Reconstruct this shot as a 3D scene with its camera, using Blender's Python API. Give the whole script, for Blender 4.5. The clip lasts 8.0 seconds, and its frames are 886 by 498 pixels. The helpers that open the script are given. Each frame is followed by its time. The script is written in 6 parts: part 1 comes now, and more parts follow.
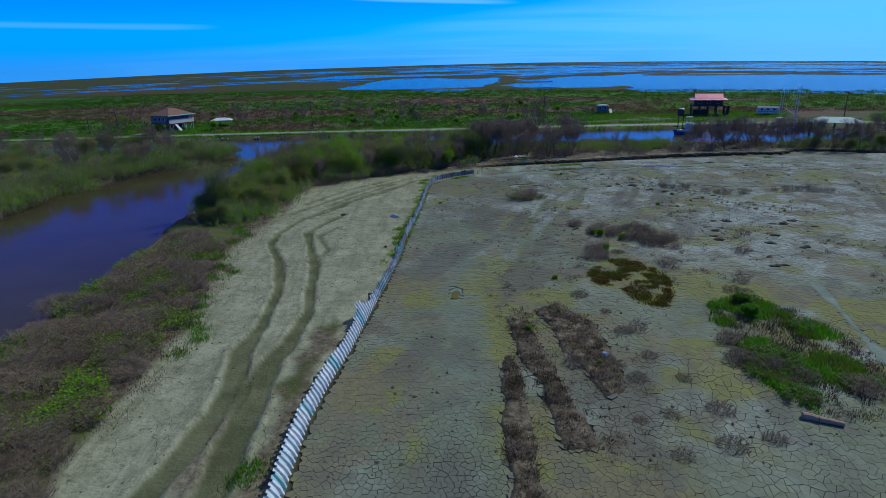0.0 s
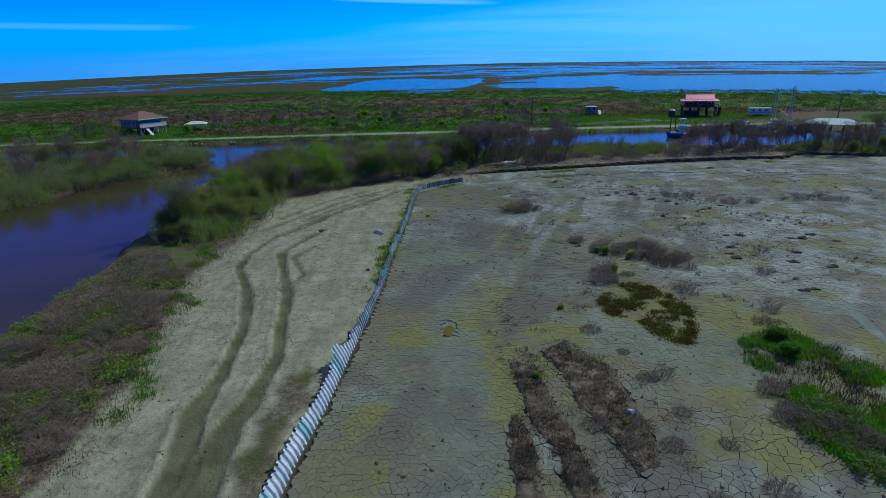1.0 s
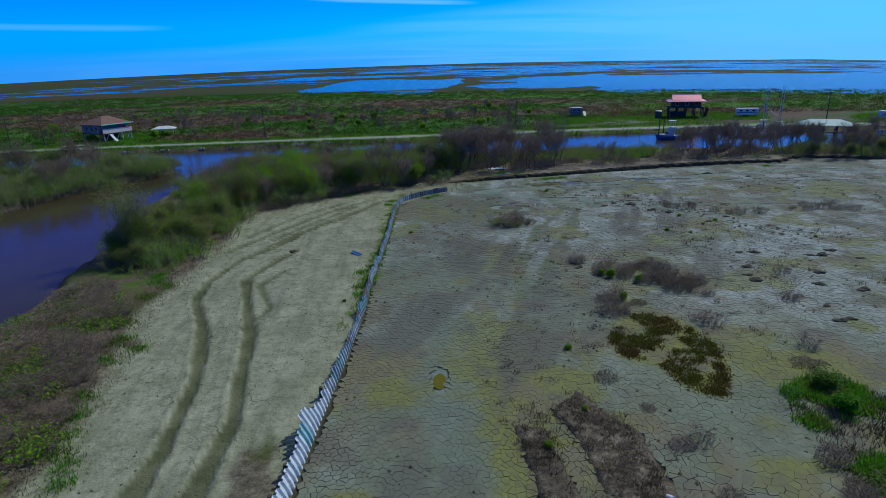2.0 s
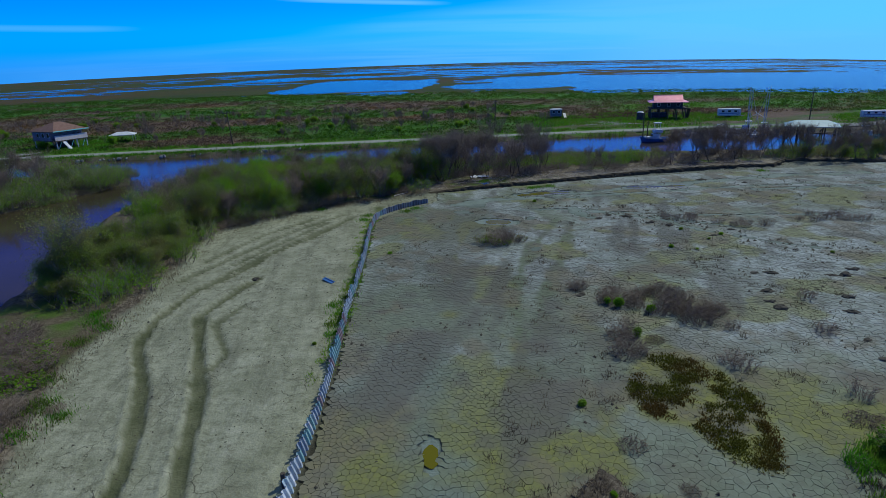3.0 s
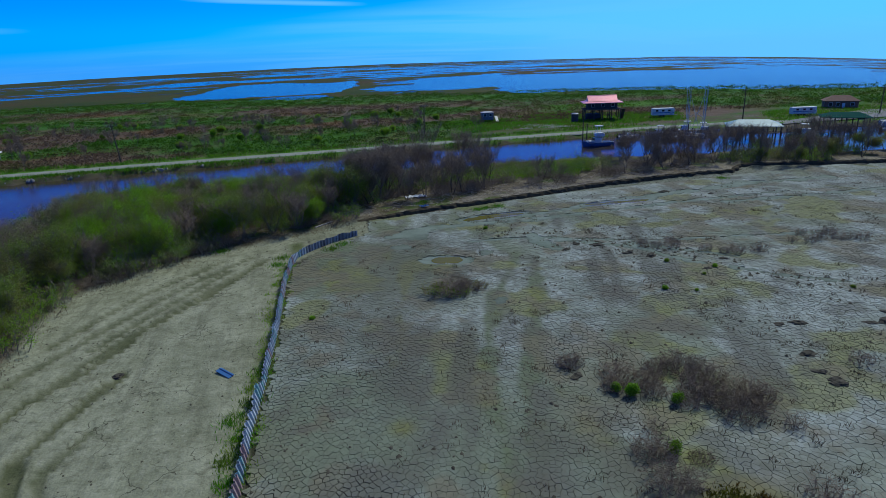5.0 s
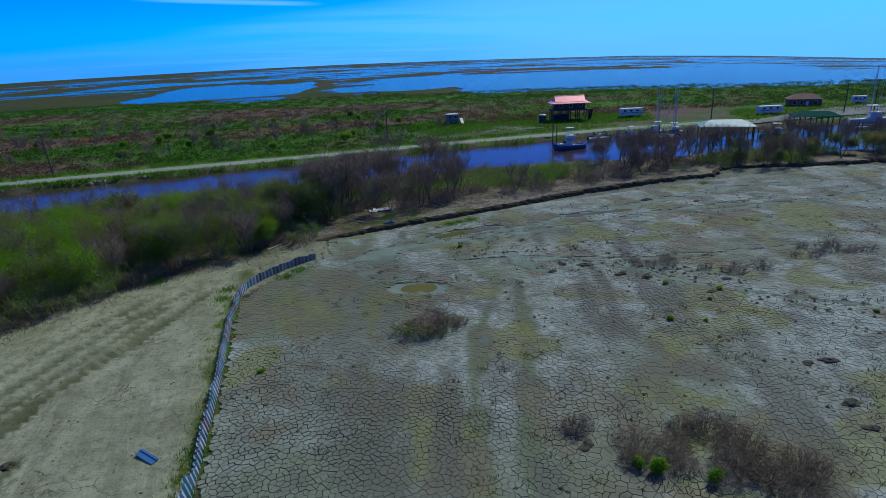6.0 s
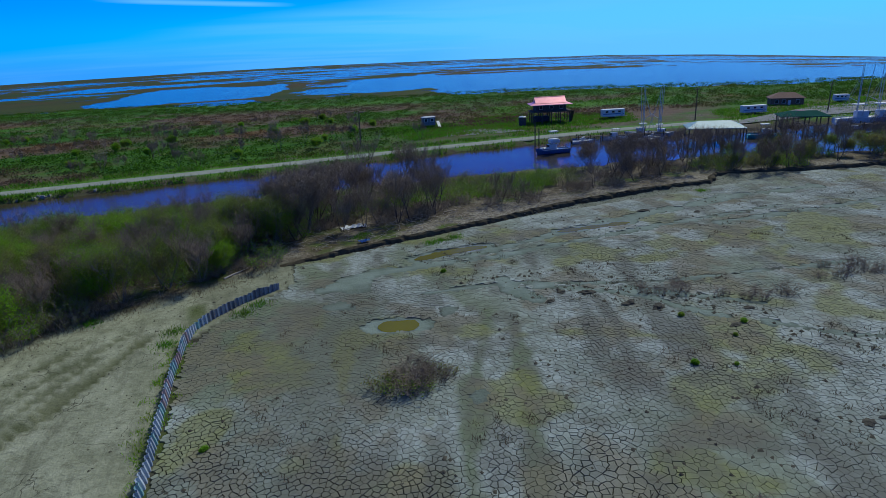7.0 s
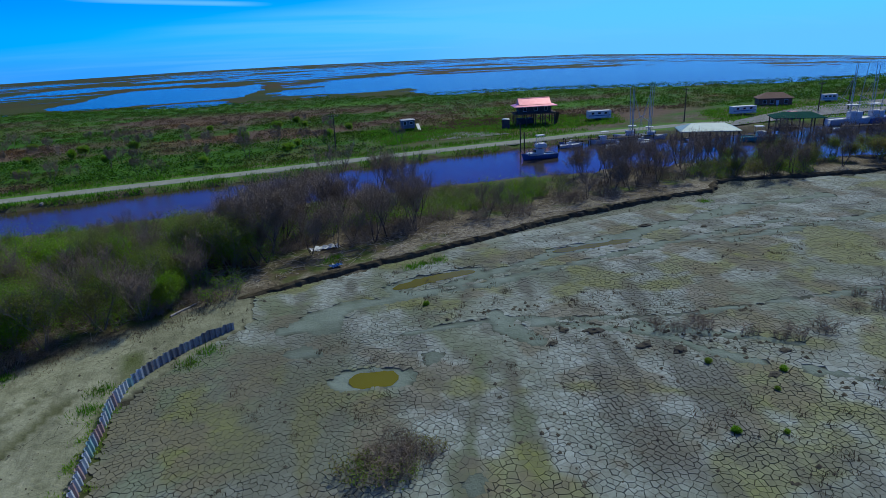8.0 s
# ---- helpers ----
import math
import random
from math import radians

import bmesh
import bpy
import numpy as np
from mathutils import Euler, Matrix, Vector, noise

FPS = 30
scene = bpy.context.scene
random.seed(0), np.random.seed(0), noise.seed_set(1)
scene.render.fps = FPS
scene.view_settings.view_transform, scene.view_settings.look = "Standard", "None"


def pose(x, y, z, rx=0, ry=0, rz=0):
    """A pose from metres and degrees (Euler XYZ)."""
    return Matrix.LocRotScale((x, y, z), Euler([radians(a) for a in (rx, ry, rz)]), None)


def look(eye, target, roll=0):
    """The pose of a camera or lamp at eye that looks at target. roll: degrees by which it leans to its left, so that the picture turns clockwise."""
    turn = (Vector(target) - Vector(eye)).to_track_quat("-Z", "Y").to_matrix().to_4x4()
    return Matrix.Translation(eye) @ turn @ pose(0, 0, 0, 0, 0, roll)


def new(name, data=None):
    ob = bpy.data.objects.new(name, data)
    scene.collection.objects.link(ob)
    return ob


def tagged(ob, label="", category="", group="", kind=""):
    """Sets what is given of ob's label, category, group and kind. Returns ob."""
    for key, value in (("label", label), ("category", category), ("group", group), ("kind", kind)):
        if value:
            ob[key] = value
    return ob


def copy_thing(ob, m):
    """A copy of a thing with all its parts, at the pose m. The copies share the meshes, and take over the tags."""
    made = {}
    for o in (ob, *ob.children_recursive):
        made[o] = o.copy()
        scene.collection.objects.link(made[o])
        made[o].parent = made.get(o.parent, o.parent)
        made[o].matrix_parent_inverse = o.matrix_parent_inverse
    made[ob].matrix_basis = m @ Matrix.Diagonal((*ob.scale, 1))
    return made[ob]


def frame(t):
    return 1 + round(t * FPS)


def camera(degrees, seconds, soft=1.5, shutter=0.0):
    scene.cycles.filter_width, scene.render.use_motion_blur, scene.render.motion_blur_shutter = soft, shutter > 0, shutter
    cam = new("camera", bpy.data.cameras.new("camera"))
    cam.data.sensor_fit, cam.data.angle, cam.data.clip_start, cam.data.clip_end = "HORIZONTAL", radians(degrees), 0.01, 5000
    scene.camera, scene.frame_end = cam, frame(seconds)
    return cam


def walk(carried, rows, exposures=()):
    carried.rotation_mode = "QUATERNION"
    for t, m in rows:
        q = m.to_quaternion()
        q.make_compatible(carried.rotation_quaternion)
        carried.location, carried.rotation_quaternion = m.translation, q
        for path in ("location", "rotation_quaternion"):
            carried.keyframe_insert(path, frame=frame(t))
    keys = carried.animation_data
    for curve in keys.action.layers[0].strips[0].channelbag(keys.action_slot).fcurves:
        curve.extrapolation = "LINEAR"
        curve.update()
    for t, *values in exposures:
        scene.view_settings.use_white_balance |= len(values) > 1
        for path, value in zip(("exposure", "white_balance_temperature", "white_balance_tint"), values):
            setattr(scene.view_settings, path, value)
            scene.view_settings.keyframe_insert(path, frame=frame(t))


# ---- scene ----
cam = camera(75.3, 8.0, 0.5)
PATH = [
    (0, (-0.051, 0.825, 21.078), (-0.039, 2.726, 20.456), -1.5),
    (0.5, (-0.272, 4.6, 21.094), (-0.232, 6.5, 20.473), -1.6),
    (1, (-0.401, 8.416, 21.126), (-0.336, 10.315, 20.504), -1.6),
    (1.5, (-0.456, 12.256, 21.178), (-0.36, 14.155, 20.555), -1.7),
    (3, (-0.586, 23.998, 21.374), (-0.375, 25.886, 20.749), -2.0),
    (3.5, (-0.473, 28.131, 21.36), (-0.21, 30.012, 20.735), -2.1),
    (4, (-0.249, 32.166, 21.387), (0.069, 34.038, 20.759), -2.2),
    (4.5, (0.158, 36.184, 21.42), (0.544, 38.043, 20.791), -2.4),
    (5, (0.655, 40.26, 21.401), (1.111, 42.102, 20.769), -2.6),
    (6.5, (3.166, 52.301, 21.38), (3.783, 54.093, 20.741), -3.0),
    (7, (4.373, 56.158, 21.375), (5.022, 57.938, 20.735), -3.2),
    (7.5, (5.772, 60.044, 21.376), (6.455, 61.81, 20.734), -3.3),
    (8, (7.281, 63.956, 21.383), (7.991, 65.712, 20.738), -3.3),
]
walk(cam, [(t, look(eye, target, roll)) for t, eye, target, roll in PATH], [(0.0, 0.0, 6250, 0), (8.0, 0.0, 6250, 0)])

# ---- light: clear spring sky, sun ahead to the right ----
SUN_AZ, SUN_EL = radians(55), radians(47)      # azimuth clockwise from +y
world = bpy.data.worlds.new("sky")
scene.world = world
world.use_nodes = True
wn, wl = world.node_tree.nodes, world.node_tree.links
wn.clear()
w_out = wn.new("ShaderNodeOutputWorld")
w_bg = wn.new("ShaderNodeBackground")
w_sky = wn.new("ShaderNodeTexSky")
w_sky.sky_type, w_sky.sun_disc = "NISHITA", False
w_sky.sun_elevation, w_sky.sun_rotation = SUN_EL, SUN_AZ
w_sky.altitude, w_sky.air_density, w_sky.dust_density, w_sky.ozone_density = 0, 1.0, 0.25, 3.0
w_hsv = wn.new("ShaderNodeHueSaturation")
w_hsv.inputs["Saturation"].default_value = 1.0
w_tint = wn.new("ShaderNodeMix")
w_tint.data_type, w_tint.blend_type = "RGBA", "MULTIPLY"
w_tint.inputs[0].default_value = 1.0
# thin streaks of high cloud on a flat layer
w_co = wn.new("ShaderNodeTexCoord")
w_sep = wn.new("ShaderNodeSeparateXYZ")
wl.new(w_co.outputs["Generated"], w_sep.inputs[0])


def w_math(op, a, b=None):
    n = wn.new("ShaderNodeMath")
    n.operation = op
    for k, v in ((0, a), (1, b)):
        if v is None:
            continue
        if isinstance(v, (int, float)):
            n.inputs[k].default_value = v
        else:
            wl.new(v, n.inputs[k])
    return n.outputs[0]


# the haze low over the marsh is a clear azure
w_grade = wn.new("ShaderNodeValToRGB")
w_grade.color_ramp.interpolation = "EASE"
for k, (at, tone) in enumerate(((0.0, (0.04, 0.42, 1.85)), (0.05, (0.015, 0.47, 1.65)), (0.10, (0.008, 0.41, 1.42)), (0.20, (0.008, 0.15, 1.15)), (0.42, (0.06, 0.22, 0.90)), (0.75, (1.05, 1.0, 0.88)))):
    e = w_grade.color_ramp.elements[k] if k < 2 else w_grade.color_ramp.elements.new(at)
    e.position, e.color = at, (*tone, 1)
wl.new(w_sep.outputs[2], w_grade.inputs[0])
w_level = wn.new("ShaderNodeCombineXYZ")
wl.new(w_sep.outputs[0], w_level.inputs[0])
wl.new(w_sep.outputs[1], w_level.inputs[1])
wl.new(w_math("MAXIMUM", w_sep.outputs[2], 0.001), w_level.inputs[2])
wl.new(w_level.outputs[0], w_sky.inputs["Vector"])
wl.new(w_grade.outputs[0], w_tint.inputs[7])
w_up = w_math("ADD", w_math("MAXIMUM", w_sep.outputs[2], 0.0), 0.10)
w_comb = wn.new("ShaderNodeCombineXYZ")
wl.new(w_math("DIVIDE", w_sep.outputs[0], w_up), w_comb.inputs[0])
wl.new(w_math("DIVIDE", w_sep.outputs[1], w_up), w_comb.inputs[1])


def w_noise(scale, stretch, turn, detail=5):
    m = wn.new("ShaderNodeMapping")
    m.inputs["Rotation"].default_value = (0, 0, radians(turn))
    m.inputs["Scale"].default_value = (*stretch, 1)
    wl.new(w_comb.outputs[0], m.inputs["Vector"])
    n = wn.new("ShaderNodeTexNoise")
    n.inputs["Scale"].default_value, n.inputs["Detail"].default_value, n.inputs["Distortion"].default_value = scale, detail, 0.5
    wl.new(m.outputs[0], n.inputs["Vector"])
    return n.outputs[0]


def w_step(v, a, b, lo=0.0, hi=1.0):
    r = wn.new("ShaderNodeMapRange")
    r.interpolation_type = "SMOOTHSTEP"
    wl.new(v, r.inputs[0])
    for k, x in enumerate((a, b, lo, hi)):
        r.inputs[k + 1].default_value = x
    return r.outputs[0]


# a veil of high cloud under a slanting edge that rises to the east, thickest there, with blue gaps
w_wisp, w_soft = w_noise(0.55, (0.35, 1.0), 38), w_noise(0.25, (0.5, 1.0), 30, 3)
w_edge = w_math("ADD", w_math("MULTIPLY", w_sep.outputs[0], 0.103), w_math("ADD", w_math("MULTIPLY", w_soft, 0.05), 0.041))
w_under = w_step(w_math("SUBTRACT", w_edge, w_sep.outputs[2]), -0.010, 0.016)
w_thick = w_step(w_sep.outputs[0], -0.50, 0.55, 0.18, 0.66)
w_gaps = w_step(w_wisp, 0.34, 0.62, 0.30, 0.95)
w_gaps = w_math("MAXIMUM", w_gaps, w_step(w_sep.outputs[0], 0.10, 0.50, 0.0, 0.9))
w_veil = w_math("MULTIPLY", w_math("MULTIPLY", w_under, w_thick), w_gaps)
# two thin streaks above it
w_line = w_math("ABSOLUTE", w_math("SUBTRACT", w_math("ADD", w_sep.outputs[2], w_math("MULTIPLY", w_sep.outputs[0], 0.046)), w_math("ADD", 0.088, w_math("MULTIPLY", w_soft, 0.008))))
w_streak = w_math("MULTIPLY", w_step(w_line, 0.0055, 0.0005, 0.0, 0.6), w_math("MULTIPLY", w_step(w_sep.outputs[0], -0.16, -0.06), w_step(w_sep.outputs[0], 0.16, 0.06)))
w_line = w_math("ABSOLUTE", w_math("SUBTRACT", w_sep.outputs[2], w_math("ADD", 0.050, w_math("MULTIPLY", w_soft, 0.018))))
w_streak = w_math("MAXIMUM", w_streak, w_math("MULTIPLY", w_step(w_line, 0.006, 0.0005, 0.0, 0.28), w_step(w_sep.outputs[0], -0.30, -0.40)))
w_cloud = wn.new("ShaderNodeMix")
w_cloud.data_type = "RGBA"
w_cloud.inputs[7].default_value = (1.75, 4.7, 9.0, 1)
wl.new(w_sky.outputs[0], w_hsv.inputs["Color"])
wl.new(w_hsv.outputs[0], w_tint.inputs[6])
wl.new(w_tint.outputs[2], w_cloud.inputs[6])
wl.new(w_math("MAXIMUM", w_veil, w_streak), w_cloud.inputs[0])
wl.new(w_cloud.outputs[2], w_bg.inputs[0])
w_bg.inputs[1].default_value = 0.125
wl.new(w_bg.outputs[0], w_out.inputs[0])

sun_data = bpy.data.lights.new("sun", "SUN")
sun_data.energy, sun_data.angle, sun_data.color = 2.7, radians(0.5), (1.0, 0.97, 0.84)
sun = new("sun", sun_data)
sun.matrix_world = look((0, 0, 60), (-math.sin(SUN_AZ) * 60, -math.cos(SUN_AZ) * 60, 60 - 60 * math.tan(SUN_EL)))

# ---- materials ----


class Mat:
    """A principled material with short calls for its nodes."""

    def __init__(self, name, rough=0.9, metal=0.0, spec=0.3):
        self.m = bpy.data.materials.new(name)
        self.m.use_nodes = True
        self.n, self.l = self.m.node_tree.nodes, self.m.node_tree.links
        self.b = self.n["Principled BSDF"]
        self.b.inputs["Roughness"].default_value = rough
        self.b.inputs["Metallic"].default_value = metal
        self.b.inputs["Specular IOR Level"].default_value = spec

    def put(self, socket, v):
        if isinstance(v, bpy.types.NodeSocket):
            self.l.new(v, socket)
        elif isinstance(v, tuple) and len(v) == 3:
            socket.default_value = (*v, 1)
        else:
            socket.default_value = v

    def pos(self, kind="world"):
        if kind == "world":
            return self.n.new("ShaderNodeNewGeometry").outputs["Position"]
        return self.n.new("ShaderNodeTexCoord").outputs["Object"]

    def noise(self, co, scale, detail=3, rough=0.55, stretch=None, turn=0.0):
        if stretch:
            mp = self.n.new("ShaderNodeMapping")
            mp.inputs["Scale"].default_value = stretch
            mp.inputs["Rotation"].default_value = (0, 0, radians(turn))
            self.l.new(co, mp.inputs["Vector"])
            co = mp.outputs[0]
        t = self.n.new("ShaderNodeTexNoise")
        t.inputs["Scale"].default_value, t.inputs["Detail"].default_value, t.inputs["Roughness"].default_value = scale, detail, rough
        self.l.new(co, t.inputs["Vector"])
        return t.outputs[0]

    def ramp(self, v, a, b, lo=0.0, hi=1.0):
        r = self.n.new("ShaderNodeMapRange")
        self.put(r.inputs[0], v)
        for k, x in enumerate((a, b, lo, hi)):
            r.inputs[k + 1].default_value = x
        return r.outputs[0]

    def mix(self, f, a, b, how="MIX"):
        x = self.n.new("ShaderNodeMix")
        x.data_type, x.blend_type = "RGBA", how
        self.put(x.inputs[0], f)
        self.put(x.inputs[6], a)
        self.put(x.inputs[7], b)
        return x.outputs[2]

    def math(self, op, a, b):
        x = self.n.new("ShaderNodeMath")
        x.operation = op
        self.put(x.inputs[0], a)
        self.put(x.inputs[1], b)
        return x.outputs[0]

    def attr(self, name):
        a = self.n.new("ShaderNodeAttribute")
        a.attribute_name = name
        return a.outputs["Fac"]

    def random(self):
        return self.n.new("ShaderNodeObjectInfo").outputs["Random"]

    def island(self):
        return self.n.new("ShaderNodeNewGeometry").outputs["Random Per Island"]

    def bump(self, h, strength=0.5, dist=0.05):
        b = self.n.new("ShaderNodeBump")
        b.inputs["Strength"].default_value, b.inputs["Distance"].default_value = strength, dist
        self.l.new(h, b.inputs["Height"])
        self.l.new(b.outputs[0], self.b.inputs["Normal"])

    def colour(self, v):
        self.put(self.b.inputs["Base Color"], v)
        return self


def worn(name, c1, c2, scale=3.0, rough=0.8, metal=0.0, bump=0.2, spec=0.3, co="object", per=0.0):
    """Two tones mixed at two scales, with a fine relief; per varies the tone from piece to piece."""
    k = Mat(name, rough, metal, spec)
    p = k.pos(co)
    a, b = k.noise(p, scale, 4), k.noise(p, scale * 9, 3)
    f = k.math("ADD", k.math("MULTIPLY", a, 0.7), k.math("MULTIPLY", b, 0.4))
    c = k.mix(k.ramp(f, 0.38, 0.72), c1, c2)
    if per:
        c = k.mix(k.math("MULTIPLY", k.random(), per), c, tuple(0.35 * x for x in c1))
    k.colour(c)
    if bump:
        k.bump(b, bump, 0.02)
    return k.m


def foliage(name, c1, c2, c3, rough=0.7, through_leaf=0.4):
    """Leaves: tones vary leaf by leaf, tree by tree and over the crown; light comes through them."""
    k = Mat(name, rough, 0, 0.15)
    c = k.mix(k.island(), c1, c2)
    c = k.mix(k.ramp(k.noise(k.pos("world"), 0.35, 2), 0.4, 0.62), c, c3)
    c = k.mix(k.ramp(k.random(), 0, 1, 0, 0.35), c, tuple(0.5 * x for x in c1))
    k.colour(c)
    t = k.n.new("ShaderNodeBsdfTranslucent")
    k.l.new(c, t.inputs["Color"])
    m = k.n.new("ShaderNodeMixShader")
    m.inputs[0].default_value = through_leaf
    k.l.new(k.b.outputs[0], m.inputs[1])
    k.l.new(t.outputs[0], m.inputs[2])
    k.l.new(m.outputs[0], k.n["Material Output"].inputs["Surface"])
    return k.m


def thicket_tone(k, p, grain):
    """Wide drifts of green and reddish brown scrub."""
    drift = k.noise(p, 0.017, 4, 0.6, (0.5, 1.0, 1.0), 4)
    green = k.mix(k.ramp(grain, 0.3, 0.7), (0.030, 0.088, 0.007), (0.056, 0.142, 0.010))
    green = k.mix(k.ramp(k.noise(p, 0.05, 3), 0.5, 0.64), green, (0.056, 0.090, 0.014))
    brown = k.mix(k.ramp(grain, 0.3, 0.7), (0.090, 0.060, 0.040), (0.130, 0.092, 0.062))
    brown = k.mix(k.ramp(k.noise(p, 0.03, 2), 0.52, 0.66), brown, (0.125, 0.076, 0.034))
    green = k.mix(k.ramp(k.noise(p, 0.011, 3, 0.5, (0.4, 1.0, 1.0), 4), 0.52, 0.62), green, (0.066, 0.175, 0.010))
    return k.mix(k.math("MAXIMUM", k.ramp(drift, 0.44, 0.53), k.attr("rim")), brown, green)


def thicket_material():
    k = Mat("thicket", 0.85, 0, 0.12)
    c = thicket_tone(k, k.pos("world"), k.island())
    k.colour(c)
    t = k.n.new("ShaderNodeBsdfTranslucent")
    k.l.new(c, t.inputs["Color"])
    m = k.n.new("ShaderNodeMixShader")
    m.inputs[0].default_value = 0.55
    k.l.new(k.b.outputs[0], m.inputs[1])
    k.l.new(t.outputs[0], m.inputs[2])
    k.l.new(m.outputs[0], k.n["Material Output"].inputs["Surface"])
    return k.m


# earth of the ground sheet, with the clay field, sand track, marsh and herb cover as masks
def earth_material():
    k = Mat("earth", 0.93, 0, 0.12)
    p = k.pos("world")
    big, mid, fine = k.noise(p, 0.03, 4), k.noise(p, 0.35, 5, 0.6), k.noise(p, 4.0, 4, 0.65)
    # rough herb and marsh
    herb = k.mix(k.ramp(mid, 0.35, 0.65), (0.045, 0.080, 0.014), (0.080, 0.125, 0.022))
    herb = k.mix(k.ramp(k.noise(p, 0.25, 4, 0.6), 0.42, 0.6), herb, (0.085, 0.070, 0.040))
    bush = thicket_tone(k, p, mid)
    marsh = k.mix(k.ramp(k.noise(p, 0.012, 5, 0.65), 0.4, 0.62), (0.052, 0.060, 0.004), (0.030, 0.050, 0.003))
    marsh = k.mix(k.ramp(k.noise(p, 0.004, 4), 0.46, 0.6), marsh, (0.064, 0.048, 0.010))
    litter = k.mix(k.ramp(k.noise(p, 2.2, 6, 0.75), 0.40, 0.62), (0.055, 0.043, 0.030), (0.21, 0.175, 0.13))
    litter = k.mix(k.ramp(mid, 0.45, 0.6), litter, k.mix(0.5, litter, (0.05, 0.04, 0.028)))
    # field earth: dark clay, seen in the cracks between the plates
    clay = k.mix(k.ramp(mid, 0.35, 0.68), (0.030, 0.028, 0.020), (0.052, 0.050, 0.036))
    sand = k.mix(k.ramp(mid, 0.3, 0.7), (0.200, 0.205, 0.135), (0.325, 0.328, 0.235))
    grit = k.noise(p, 1.3, 6, 0.72)
    sand = k.mix(k.ramp(grit, 0.50, 0.66, 0, 0.7), sand, (0.115, 0.115, 0.075))
    sand = k.mix(k.ramp(grit, 0.44, 0.30, 0, 0.6), sand, (0.40, 0.385, 0.30))
    sand = k.mix(k.ramp(k.noise(p, 0.6, 6, 0.75, (1.0, 0.14, 1), 8), 0.5, 0.66, 0, 0.65), sand, (0.125, 0.125, 0.085))
    sand = k.mix(k.ramp(k.noise(p, 0.16, 4, 0.6), 0.52, 0.66, 0, 0.5), sand, (0.17, 0.175, 0.115))
    sand = k.mix(k.ramp(k.noise(p, 0.45, 6, 0.75), 0.56, 0.68, 0, 0.55), sand, (0.095, 0.085, 0.055))
    crack = k.n.new("ShaderNodeTexVoronoi")
    crack.feature = "DISTANCE_TO_EDGE"
    crack.inputs["Scale"].default_value = 0.42
    warp = k.n.new("ShaderNodeVectorMath")
    warp.operation = "ADD"
    bent = k.n.new("ShaderNodeTexNoise")
    bent.inputs["Scale"].default_value, bent.inputs["Detail"].default_value = 0.9, 4
    k.l.new(p, bent.inputs["Vector"])
    k.l.new(p, warp.inputs[0])
    k.l.new(bent.outputs["Color"], warp.inputs[1])
    k.l.new(warp.outputs[0], crack.inputs["Vector"])
    thin = k.math("MULTIPLY", k.ramp(crack.outputs["Distance"], 0.012, 0.004), k.ramp(k.noise(p, 0.22, 3), 0.48, 0.58, 0, 0.8))
    sand = k.mix(thin, sand, (0.05, 0.046, 0.032))
    c = k.mix(k.attr("herb"), litter, herb)
    c = k.mix(k.attr("far"), c, bush)
    c = k.mix(k.attr("verge"), c, k.mix(k.ramp(mid, 0.35, 0.65), (0.055, 0.15, 0.012), (0.09, 0.20, 0.018)))
    c = k.mix(k.attr("marsh"), c, marsh)
    c = k.mix(k.attr("wrack"), c, k.mix(k.ramp(k.noise(p, 3.0, 6, 0.75), 0.40, 0.60), (0.085, 0.068, 0.050), (0.30, 0.27, 0.22)))
    c = k.mix(k.attr("field"), c, clay)
    split = k.n.new("ShaderNodeTexVoronoi")
    split.feature = "DISTANCE_TO_EDGE"
    split.inputs["Scale"].default_value = 1.7
    k.l.new(p, split.inputs["Vector"])
    mud = k.mix(k.ramp(mid, 0.34, 0.68), (0.130, 0.140, 0.105), (0.215, 0.225, 0.190))
    c = k.mix(k.attr("bare"), c, k.mix(k.ramp(split.outputs["Distance"], 0.06, 0.03), mud, (0.035, 0.032, 0.022)))
    c = k.mix(k.attr("sand"), c, sand)
    silt = k.mix(k.ramp(mid, 0.3, 0.7), (0.135, 0.165, 0.130), (0.205, 0.245, 0.215))
    c = k.mix(k.attr("silt"), c, silt)
    c = k.mix(k.attr("ridge"), c, litter)
    c = k.mix(k.attr("wet"), c, k.mix(k.ramp(mid, 0.4, 0.6), (0.072, 0.080, 0.038), (0.118, 0.122, 0.068)))
    c = k.mix(k.attr("moss"), c, (0.055, 0.075, 0.014))
    c = k.mix(k.attr("mudbank"), c, k.mix(k.ramp(mid, 0.4, 0.6), (0.050, 0.042, 0.030), (0.085, 0.072, 0.056)))
    k.colour(c)
    k.bump(k.math("ADD", fine, k.math("MULTIPLY", mid, 2.0)), 0.7, 0.14)
    return k.m


